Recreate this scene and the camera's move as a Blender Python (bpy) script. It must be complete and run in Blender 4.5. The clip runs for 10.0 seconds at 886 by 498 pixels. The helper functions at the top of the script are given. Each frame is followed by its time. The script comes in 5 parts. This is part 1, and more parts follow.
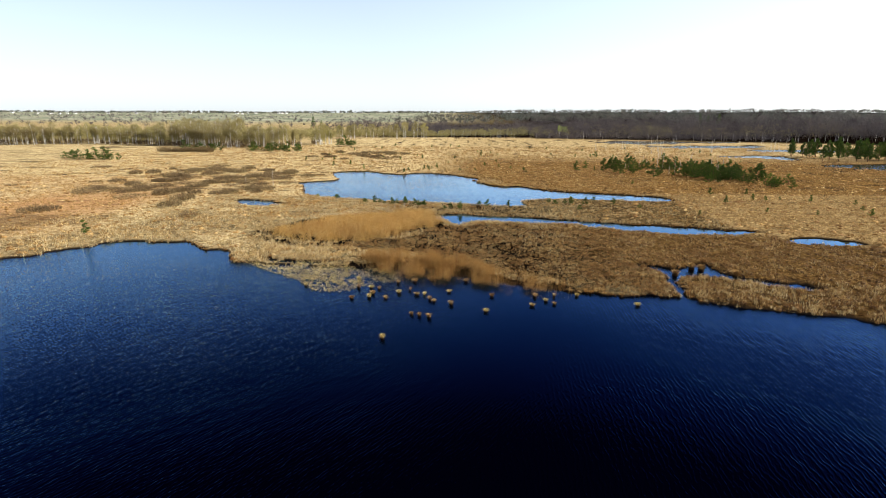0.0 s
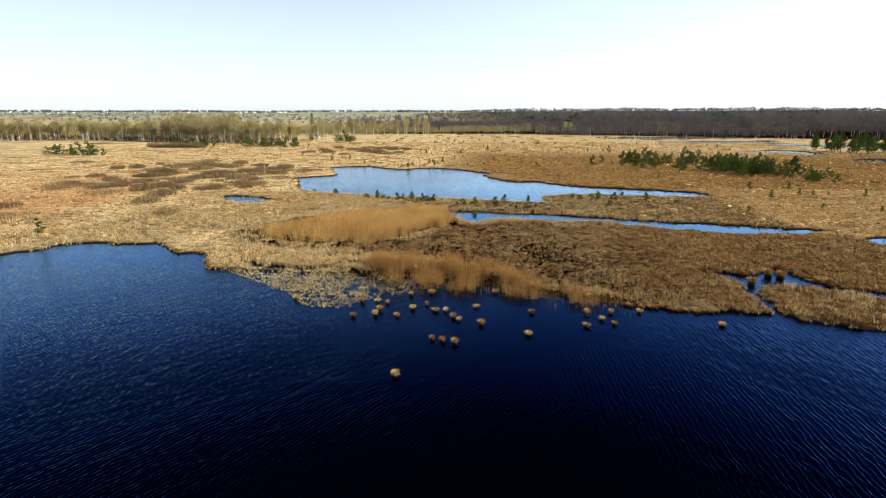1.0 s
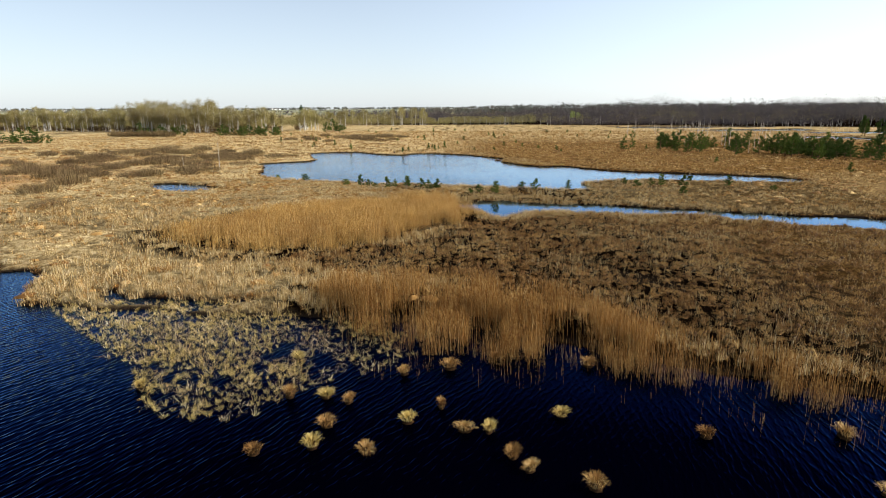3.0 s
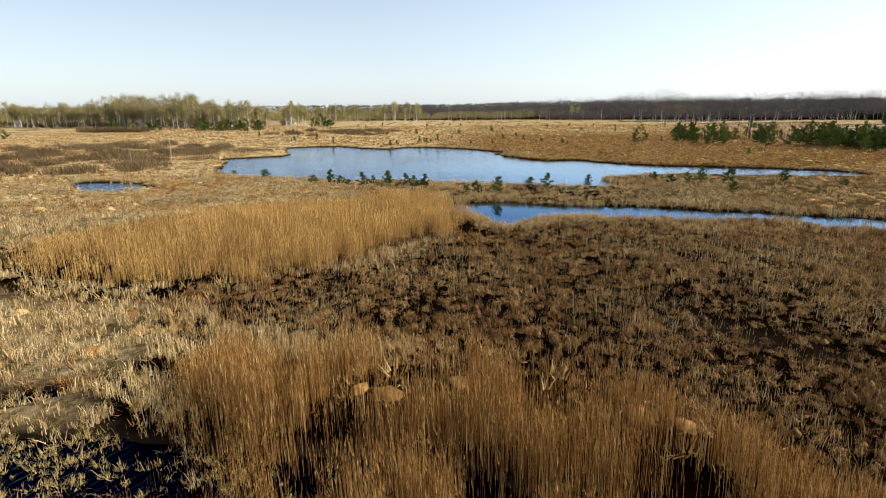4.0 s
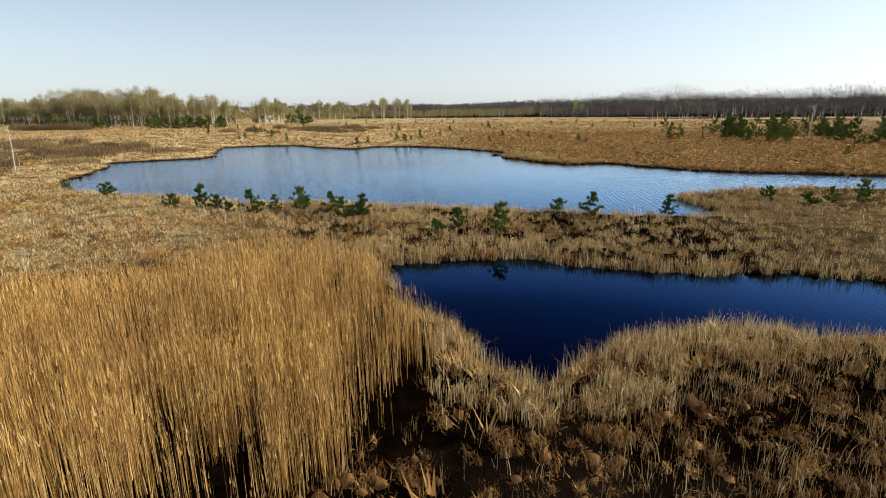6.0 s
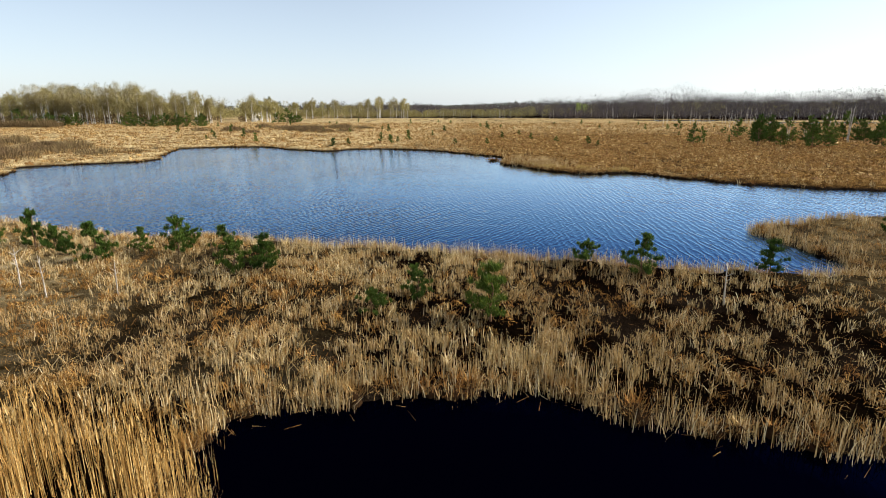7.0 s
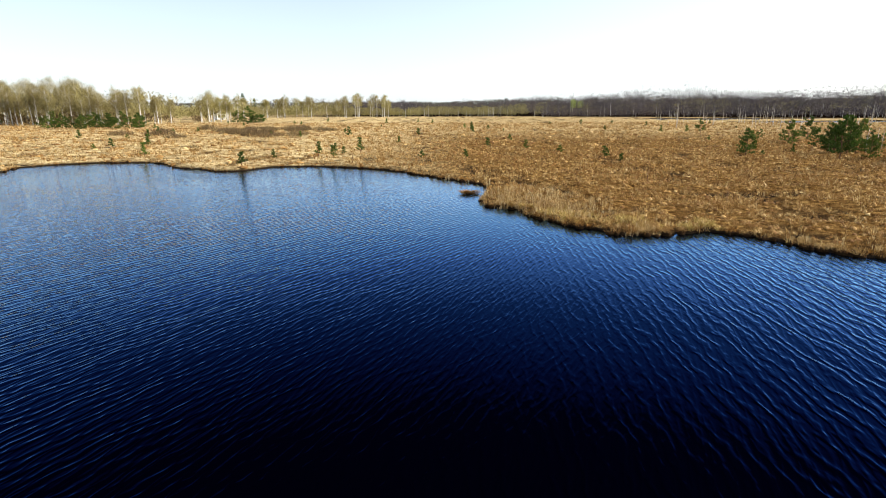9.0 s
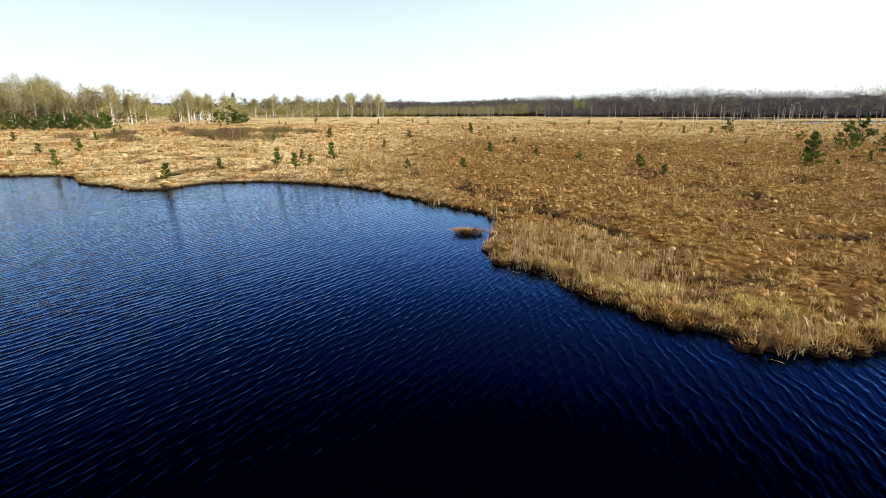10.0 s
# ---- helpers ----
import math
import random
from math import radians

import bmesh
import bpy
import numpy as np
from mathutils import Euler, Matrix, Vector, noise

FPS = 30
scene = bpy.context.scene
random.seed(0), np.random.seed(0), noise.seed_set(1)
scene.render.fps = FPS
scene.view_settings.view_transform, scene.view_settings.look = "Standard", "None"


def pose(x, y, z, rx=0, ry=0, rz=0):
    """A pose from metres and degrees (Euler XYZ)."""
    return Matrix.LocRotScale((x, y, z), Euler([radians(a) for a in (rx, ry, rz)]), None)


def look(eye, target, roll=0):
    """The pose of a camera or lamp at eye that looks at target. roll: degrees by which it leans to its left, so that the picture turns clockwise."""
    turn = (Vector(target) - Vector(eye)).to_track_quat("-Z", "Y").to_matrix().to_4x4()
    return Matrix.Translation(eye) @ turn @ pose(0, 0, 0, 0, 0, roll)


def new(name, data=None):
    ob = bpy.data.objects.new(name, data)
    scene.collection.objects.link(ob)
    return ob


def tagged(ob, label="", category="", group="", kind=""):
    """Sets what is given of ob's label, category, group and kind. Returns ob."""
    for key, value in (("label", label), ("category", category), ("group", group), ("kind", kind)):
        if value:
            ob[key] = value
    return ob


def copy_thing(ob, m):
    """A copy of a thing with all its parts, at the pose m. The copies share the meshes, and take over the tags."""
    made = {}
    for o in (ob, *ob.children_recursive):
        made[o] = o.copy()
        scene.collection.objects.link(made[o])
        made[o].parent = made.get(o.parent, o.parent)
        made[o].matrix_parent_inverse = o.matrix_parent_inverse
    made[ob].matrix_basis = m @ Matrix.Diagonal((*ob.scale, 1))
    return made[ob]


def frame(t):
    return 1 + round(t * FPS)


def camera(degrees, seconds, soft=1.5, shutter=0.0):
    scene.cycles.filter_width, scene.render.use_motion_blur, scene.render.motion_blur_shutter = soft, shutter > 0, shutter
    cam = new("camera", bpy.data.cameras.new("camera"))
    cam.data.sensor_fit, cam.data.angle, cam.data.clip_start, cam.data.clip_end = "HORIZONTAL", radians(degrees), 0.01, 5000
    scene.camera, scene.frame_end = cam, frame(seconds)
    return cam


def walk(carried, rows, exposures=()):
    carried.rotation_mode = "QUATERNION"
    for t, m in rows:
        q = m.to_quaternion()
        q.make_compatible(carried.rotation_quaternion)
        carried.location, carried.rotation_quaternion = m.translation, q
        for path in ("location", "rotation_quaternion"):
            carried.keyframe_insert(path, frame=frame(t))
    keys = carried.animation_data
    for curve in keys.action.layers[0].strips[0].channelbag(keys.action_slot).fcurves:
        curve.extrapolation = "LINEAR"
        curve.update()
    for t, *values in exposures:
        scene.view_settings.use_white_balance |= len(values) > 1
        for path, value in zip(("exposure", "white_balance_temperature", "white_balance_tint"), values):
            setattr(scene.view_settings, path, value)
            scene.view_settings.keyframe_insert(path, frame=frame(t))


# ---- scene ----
cam = camera(78.4, 10.0, soft=1.0)
PATH = [
    (0, (2.157, 0.021, 20.371), (1.837, 9.711, 17.926), 0.2),
    (0.5, (0.745, 6.111, 19.005), (0.435, 15.801, 16.560), 0.2),
    (1, (-0.676, 12.956, 17.489), (-0.986, 22.646, 15.034), 0.1),
    (1.5, (-1.968, 19.821, 16.034), (-2.243, 29.506, 13.549), 0),
    (2, (-2.941, 26.813, 14.416), (-3.191, 36.498, 11.931), 0),
    (3.5, (-3.116, 49.183, 10.107), (-3.356, 58.863, 7.602), -0.3),
    (4, (-2.645, 56.756, 9.132), (-2.840, 66.431, 6.607), -0.4),
    (4.5, (-2.209, 64.105, 8.257), (-2.384, 73.780, 5.732), -0.4),
    (5, (-1.866, 71.263, 7.713), (-2.021, 80.938, 5.188), -0.4),
    (5.5, (-1.358, 78.497, 7.368), (-1.508, 88.172, 4.833), -0.5),
    (6.8, (0.741, 96.816, 6.222), (0.581, 106.501, 3.732), -0.2),
    (7, (0.960, 99.259, 6.229), (0.815, 108.939, 3.724), 0),
    (7.15, (1.217, 101.174, 6.295), (1.072, 110.854, 3.790), 0),
    (7.4, (1.646, 104.367, 6.404), (1.706, 114.052, 3.909), -0.1),
    (7.5, (1.817, 105.644, 6.448), (1.877, 115.329, 3.953), -0.1),
    (8, (2.713, 112.014, 6.373), (2.733, 121.694, 3.858), -0.1),
    (8.5, (3.496, 118.541, 6.408), (3.491, 128.216, 3.873), -0.1),
    (9, (4.089, 125.719, 6.520), (4.104, 135.389, 3.965), -0.1),
    (9.5, (4.592, 132.871, 6.437), (4.602, 142.541, 3.887), -0.2),
    (10, (4.822, 140.094, 6.269), (4.862, 149.764, 3.714), -0.1),
]
walk(cam, [(t, look(eye, target, roll)) for t, eye, target, roll in PATH], exposures=[(0, 0.76), (2, 0.70), (3.5, 0.46), (4, 0.5), (4.5, 0.54), (5, 0.46), (5.5, 0.25), (7, 0.46), (7.5, 0.42), (8, 0.56), (9, 0.82), (10, 0.8)])

# ---- light ----
SUN_AZ, SUN_EL = 86.0, 33.0          # degrees, clockwise from +y
world = bpy.data.worlds.new("sky")
scene.world = world
world.use_nodes = True
wn = world.node_tree
sky = wn.nodes.new("ShaderNodeTexSky")
sky.sky_type, sky.sun_disc = "NISHITA", False
sky.sun_elevation, sky.sun_rotation = radians(SUN_EL), radians(SUN_AZ)
sky.air_density, sky.dust_density, sky.ozone_density = 1.0, 1.0, 3.0
wn.nodes["Background"].inputs[1].default_value = 0.055
# a whitish haze that thins out above the horizon
coord = wn.nodes.new("ShaderNodeTexCoord")
part_z = wn.nodes.new("ShaderNodeSeparateXYZ")
wn.links.new(coord.outputs["Generated"], part_z.inputs[0])
thin = wn.nodes.new("ShaderNodeValToRGB")
thin.color_ramp.interpolation = "B_SPLINE"
for el, (p, c) in zip([thin.color_ramp.elements[0], thin.color_ramp.elements[1]] + [thin.color_ramp.elements.new(0.5) for k in range(2)], ((0.0, (0.86, 0.93, 1.0)), (0.26, (0.88, 0.93, 1.0)), (0.31, (0.30, 0.35, 0.42)), (0.38, (0, 0, 0)))):
    el.position, el.color = p, (*c, 1)
wn.links.new(part_z.outputs[2], thin.inputs[0])
haze = wn.nodes.new("ShaderNodeMix")
haze.data_type, haze.blend_type = "RGBA", "ADD"
haze.inputs[0].default_value = 1.0
wn.links.new(sky.outputs[0], haze.inputs[6])
much = wn.nodes.new("ShaderNodeVectorMath")
much.operation = "SCALE"
much.inputs["Scale"].default_value = 8.6
wn.links.new(thin.outputs[0], much.inputs[0])
# the bright veil of air round the sun
sun_dot = wn.nodes.new("ShaderNodeVectorMath")
sun_dot.operation = "DOT_PRODUCT"
wn.links.new(coord.outputs["Generated"], sun_dot.inputs[0])
sun_dot.inputs[1].default_value = (math.sin(radians(SUN_AZ)) * math.cos(radians(SUN_EL)), math.cos(radians(SUN_AZ)) * math.cos(radians(SUN_EL)), math.sin(radians(SUN_EL)))
veil = wn.nodes.new("ShaderNodeValToRGB")
veil.color_ramp.interpolation = "B_SPLINE"
for el, (p, c) in zip([veil.color_ramp.elements[0], veil.color_ramp.elements[1]] + [veil.color_ramp.elements.new(0.5) for k in range(2)], ((0.0, (0, 0, 0)), (0.62, (0, 0, 0)), (0.82, (0.45, 0.50, 0.56)), (1.0, (1.0, 1.0, 0.97)))):
    el.position, el.color = p, (*c, 1)
wn.links.new(sun_dot.outputs["Value"], veil.inputs[0])
veil_much = wn.nodes.new("ShaderNodeVectorMath")
veil_much.operation = "SCALE"
veil_much.inputs["Scale"].default_value = 8.0
wn.links.new(veil.outputs[0], veil_much.inputs[0])
both = wn.nodes.new("ShaderNodeVectorMath")
both.operation = "ADD"
wn.links.new(much.outputs[0], both.inputs[0])
wn.links.new(veil_much.outputs[0], both.inputs[1])
wn.links.new(both.outputs[0], haze.inputs[7])
wn.links.new(haze.outputs[2], wn.nodes["Background"].inputs[0])
sun_way = Vector((math.sin(radians(SUN_AZ)) * math.cos(radians(SUN_EL)), math.cos(radians(SUN_AZ)) * math.cos(radians(SUN_EL)), math.sin(radians(SUN_EL))))
sun = new("sun", bpy.data.lights.new("sun", "SUN"))
sun.data.energy, sun.data.angle, sun.data.color = 5.0, radians(0.53), (1.0, 0.935, 0.82)
sun.matrix_world = look(sun_way * 300, (0, 0, 0))


# ---- materials ----
def fresh(name):
    m = bpy.data.materials.new(name)
    m.use_nodes = True
    nt = m.node_tree
    return m, nt, nt.nodes["Principled BSDF"]


def node(nt, kind, **sets):
    n = nt.nodes.new(kind)
    for k, v in sets.items():
        n.inputs[k].default_value = v
    return n


def ramp(nt, fac, stops):
    r = nt.nodes.new("ShaderNodeValToRGB")
    e = r.color_ramp.elements
    while len(e) < len(stops):
        e.new(0.5)
    for el, (p, c) in zip(e, stops):
        el.position, el.color = p, (*c, 1)
    nt.links.new(fac, r.inputs[0])
    return r.outputs[0]


def blend(nt, a, b, fac, kind="MIX"):
    n = nt.nodes.new("ShaderNodeMix")
    n.data_type, n.blend_type = "RGBA", kind
    for sock, v in ((n.inputs[0], fac), (n.inputs[6], a), (n.inputs[7], b)):
        if isinstance(v, (int, float)):
            sock.default_value = v
        elif isinstance(v, tuple):
            sock.default_value = (*v, 1)
        else:
            nt.links.new(v, sock)
    return n.outputs[2]


def noise_at(nt, scale, detail=4.0, rough=0.6, vec=None):
    n = node(nt, "ShaderNodeTexNoise", Scale=scale, Detail=detail, Roughness=rough)
    if vec is None:
        vec = nt.nodes.new("ShaderNodeNewGeometry").outputs["Position"]
    nt.links.new(vec, n.inputs["Vector"])
    return n.outputs["Fac"]


def plant(name, stops, see_through=0.25, patch=0.12, rough=0.75, dark=(0.10, 0.055, 0.02), object_random=False, mottle=0.0, mottle_tone=(0.05, 0.03, 0.012)):
    """A stem, blade or leaf material: colour by blade, with patches of another tone."""
    m, nt, b = fresh(name)
    geo = nt.nodes.new("ShaderNodeNewGeometry")
    if object_random:
        oi = nt.nodes.new("ShaderNodeObjectInfo")
        mixr = nt.nodes.new("ShaderNodeMath")
        mixr.operation = "WRAP"
        add = nt.nodes.new("ShaderNodeMath")
        add.operation = "MULTIPLY_ADD"
        nt.links.new(geo.outputs["Random Per Island"], add.inputs[0])
        add.inputs[1].default_value = 0.55
        sc = nt.nodes.new("ShaderNodeMath")
        sc.operation = "MULTIPLY"
        sc.inputs[1].default_value = 0.45
        nt.links.new(oi.outputs["Random"], sc.inputs[0])
        nt.links.new(sc.outputs[0], add.inputs[2])
        fac = add.outputs[0]
    else:
        fac = geo.outputs["Random Per Island"]
    col = ramp(nt, fac, stops)
    pn = noise_at(nt, patch, 3.0, 0.6)
    pr = ramp(nt, pn, [(0.42, (0, 0, 0)), (0.68, (1, 1, 1))])
    half = nt.nodes.new("ShaderNodeMath")
    half.operation = "MULTIPLY"
    half.inputs[1].default_value = 0.55
    nt.links.new(pr, half.inputs[0])
    col = blend(nt, col, dark, half.outputs[0])
    if mottle:
        mo = ramp(nt, noise_at(nt, mottle, 2.0, 0.5), [(0.42, (0, 0, 0)), (0.60, (0.85, 0.85, 0.85))])
        col = blend(nt, col, mottle_tone, mo)
    nt.links.new(col, b.inputs["Base Color"])
    b.inputs["Roughness"].default_value = rough
    b.inputs["Specular IOR Level"].default_value = 0.1
    if see_through:
        tr = nt.nodes.new("ShaderNodeBsdfTranslucent")
        nt.links.new(col, tr.inputs[0])
        mx = nt.nodes.new("ShaderNodeMixShader")
        mx.inputs[0].default_value = see_through
        nt.links.new(b.outputs[0], mx.inputs[1])
        nt.links.new(tr.outputs[0], mx.inputs[2])
        nt.links.new(mx.outputs[0], nt.nodes["Material Output"].inputs[0])
    return m


def solid(name, c1, c2, scale=3.0, rough=0.85, bump=0.3, dist=0.05):
    m, nt, b = fresh(name)
    f = noise_at(nt, scale, 5.0, 0.65)
    nt.links.new(ramp(nt, f, [(0.3, c1), (0.7, c2)]), b.inputs["Base Color"])
    b.inputs["Roughness"].default_value = rough
    b.inputs["Specular IOR Level"].default_value = 0.5 if rough < 0.5 else 0.02
    bp = node(nt, "ShaderNodeBump", Strength=bump, Distance=dist)
    nt.links.new(f, bp.inputs["Height"])
    nt.links.new(bp.outputs[0], b.inputs["Normal"])
    return m


M_REED = plant("reed straw", [(0.0, (0.17, 0.085, 0.020)), (0.35, (0.42, 0.235, 0.062)), (0.75, (0.66, 0.42, 0.138)), (1.0, (0.78, 0.58, 0.26))], 0.15, 0.22, dark=(0.26, 0.135, 0.05))
# browner reed stand, with its backlit shade also put into the colour
M_BELT = plant("brown backlit reed straw", [(0.0, (0.10, 0.040, 0.009)), (0.35, (0.26, 0.122, 0.029)), (0.75, (0.46, 0.255, 0.076)), (1.0, (0.64, 0.45, 0.20))], 0.10, 0.16, dark=(0.18, 0.082, 0.018))
M_CATTAIL = plant("cattail straw", [(0.0, (0.17, 0.10, 0.035)), (0.35, (0.43, 0.295, 0.12)), (0.75, (0.68, 0.52, 0.26)), (1.0, (0.86, 0.74, 0.48))], 0.12, 0.12, dark=(0.30, 0.17, 0.06))
M_SEDGE = plant("sedge straw", [(0.0, (0.08, 0.038, 0.011)), (0.4, (0.29, 0.16, 0.048)), (0.8, (0.54, 0.345, 0.125)), (1.0, (0.74, 0.55, 0.26))], 0.08, 0.10, dark=(0.20, 0.078, 0.018), mottle=0.7, mottle_tone=(0.15, 0.07, 0.02))
M_BOG = plant("bog grass", [(0.0, (0.14, 0.065, 0.015)), (0.35, (0.36, 0.22, 0.075)), (0.75, (0.58, 0.405, 0.165)), (1.0, (0.76, 0.60, 0.32))], 0.12, 0.05, dark=(0.24, 0.12, 0.032), mottle=0.9, mottle_tone=(0.24, 0.12, 0.034))
M_UNDER = plant("rusty undergrowth", [(0.0, (0.10, 0.040, 0.009)), (0.5, (0.33, 0.15, 0.036)), (1.0, (0.54, 0.31, 0.09))], 0.1, 0.5, dark=(0.19, 0.115, 0.028))
M_MOSS = plant("mossy grass", [(0.0, (0.22, 0.15, 0.035)), (0.5, (0.50, 0.37, 0.115)), (1.0, (0.72, 0.56, 0.25))], 0.15, 0.4, dark=(0.25, 0.17, 0.045))
M_NEEDLE = plant("pine needles", [(0.0, (0.022, 0.045, 0.007)), (0.5, (0.06, 0.105, 0.015)), (1.0, (0.16, 0.20, 0.03))], 0.2, 0.3, dark=(0.02, 0.04, 0.009), object_random=True)
M_BARK = solid("pine bark", (0.09, 0.055, 0.035), (0.21, 0.12, 0.07), 6.0)
M_BIRCH = solid("birch bark", (0.34, 0.31, 0.27), (0.74, 0.71, 0.66), 1.6)
M_TWIG = plant("birch twigs in bud", [(0.0, (0.17, 0.14, 0.065)), (0.5, (0.29, 0.25, 0.095)), (1.0, (0.42, 0.37, 0.14))], 0.25, 0.02, dark=(0.20, 0.15, 0.08), object_random=True)
M_WILLOW = plant("willow twigs", [(0.0, (0.085, 0.055, 0.03)), (0.5, (0.16, 0.11, 0.055)), (1.0, (0.25, 0.19, 0.09))], 0.15, 0.06, dark=(0.11, 0.075, 0.035), object_random=True)
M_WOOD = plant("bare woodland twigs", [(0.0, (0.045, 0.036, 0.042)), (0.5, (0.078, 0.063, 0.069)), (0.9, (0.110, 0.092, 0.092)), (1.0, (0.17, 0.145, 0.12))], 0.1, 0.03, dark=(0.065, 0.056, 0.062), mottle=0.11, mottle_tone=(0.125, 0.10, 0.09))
# haze over the far woods is put into these paler, greyer twig colours
M_FARWOOD = plant("hazy distant woodland", [(0.0, (0.07, 0.075, 0.065)), (0.6, (0.12, 0.125, 0.10)), (1.0, (0.18, 0.19, 0.13))], 0.15, 0.006, dark=(0.06, 0.085, 0.075), mottle=0.02, mottle_tone=(0.15, 0.13, 0.11))
# hummock cores darker than the thatch, with shade between leaves put in the colour
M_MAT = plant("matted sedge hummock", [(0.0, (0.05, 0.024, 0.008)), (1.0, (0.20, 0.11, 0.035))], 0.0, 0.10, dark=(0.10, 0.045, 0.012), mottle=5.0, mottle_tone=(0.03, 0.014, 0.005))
M_BUD = plant("fresh green leaf buds", [(0.0, (0.20, 0.26, 0.05)), (1.0, (0.38, 0.44, 0.12))], 0.3, 0.1, dark=(0.22, 0.28, 0.06))
M_PEAT = solid("wet peat", (0.010, 0.006, 0.003), (0.035, 0.018, 0.008), 5.0, 0.95, 0.6)
M_WALL = solid("white render", (0.72, 0.71, 0.68), (0.82, 0.81, 0.79), 1.5, 0.8, 0.1)
M_ROOF = solid("dark roof sheet", (0.05, 0.045, 0.045), (0.10, 0.085, 0.08), 2.0, 0.6, 0.2)
M_TIMBER = solid("weathered boards", (0.08, 0.06, 0.045), (0.17, 0.14, 0.11), 3.0, 0.85, 0.2)
M_GLASS = solid("dark window glass", (0.02, 0.025, 0.03), (0.03, 0.035, 0.04), 1.0, 0.1, 0.0)
M_DEADWOOD = solid("pale dead wood", (0.30, 0.26, 0.21), (0.55, 0.50, 0.43), 3.0)


def make_ground_material():
    m, nt, b = fresh("marsh ground")
    geo = nt.nodes.new("ShaderNodeNewGeometry")
    pos = geo.outputs["Position"]
    fine = noise_at(nt, 2.3, 6.0, 0.7, pos)
    mid = noise_at(nt, 0.16, 5.0, 0.65, pos)
    wide = noise_at(nt, 0.02, 4.0, 0.6, pos)
    straw = ramp(nt, fine, [(0.33, (0.13, 0.08, 0.026)), (0.5, (0.51, 0.385, 0.19)), (0.68, (0.74, 0.61, 0.37))])
    heath = ramp(nt, fine, [(0.36, (0.03, 0.013, 0.004)), (0.5, (0.13, 0.068, 0.021)), (0.68, (0.36, 0.225, 0.08))])
    rust = ramp(nt, fine, [(0.25, (0.16, 0.07, 0.028)), (0.5, (0.31, 0.145, 0.06)), (0.75, (0.42, 0.23, 0.10))])
    field = ramp(nt, wide, [(0.40, (0.10, 0.11, 0.08)), (0.5, (0.19, 0.20, 0.13)), (0.6, (0.30, 0.28, 0.21))])
    # near-black peat floor: the shade between stems is put into this colour
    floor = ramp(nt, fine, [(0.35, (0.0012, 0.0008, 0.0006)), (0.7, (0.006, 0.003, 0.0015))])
    at = nt.nodes.new("ShaderNodeAttribute")
    at.attribute_name = "cover"
    sep = nt.nodes.new("ShaderNodeSeparateColor")
    nt.links.new(at.outputs["Color"], sep.inputs[0])
    mm = ramp(nt, mid, [(0.42, (0, 0, 0)), (0.66, (0.5, 0.5, 0.5))])
    base = blend(nt, straw, heath, mm)
    base = blend(nt, base, heath, sep.outputs[0])
    lump = ramp(nt, noise_at(nt, 0.75, 4.0, 0.7, pos), [(0.40, (0.5, 0.5, 0.5)), (0.55, (0, 0, 0))])
    base = blend(nt, base, (0.09, 0.048, 0.016), lump)
    base = blend(nt, base, rust, sep.outputs[1])
    base = blend(nt, base, field, sep.outputs[2])
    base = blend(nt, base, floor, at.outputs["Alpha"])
    sx = nt.nodes.new("ShaderNodeSeparateXYZ")
    nt.links.new(pos, sx.inputs[0])
    wet = nt.nodes.new("ShaderNodeMapRange")
    wet.inputs[1].default_value, wet.inputs[2].default_value, wet.inputs[3].default_value, wet.inputs[4].default_value = 0.08, 0.27, 1.0, 0.0
    nt.links.new(sx.outputs[2], wet.inputs[0])
    base = blend(nt, base, (0.018, 0.012, 0.008), wet.outputs[0])
    nt.links.new(base, b.inputs["Base Color"])
    b.inputs["Roughness"].default_value = 0.9
    b.inputs["Specular IOR Level"].default_value = 0.0
    bp = node(nt, "ShaderNodeBump", Strength=1.0, Distance=0.3)
    nt.links.new(noise_at(nt, 3.2, 6.0, 0.7, pos), bp.inputs["Height"])
    nt.links.new(bp.outputs[0], b.inputs["Normal"])
    return m


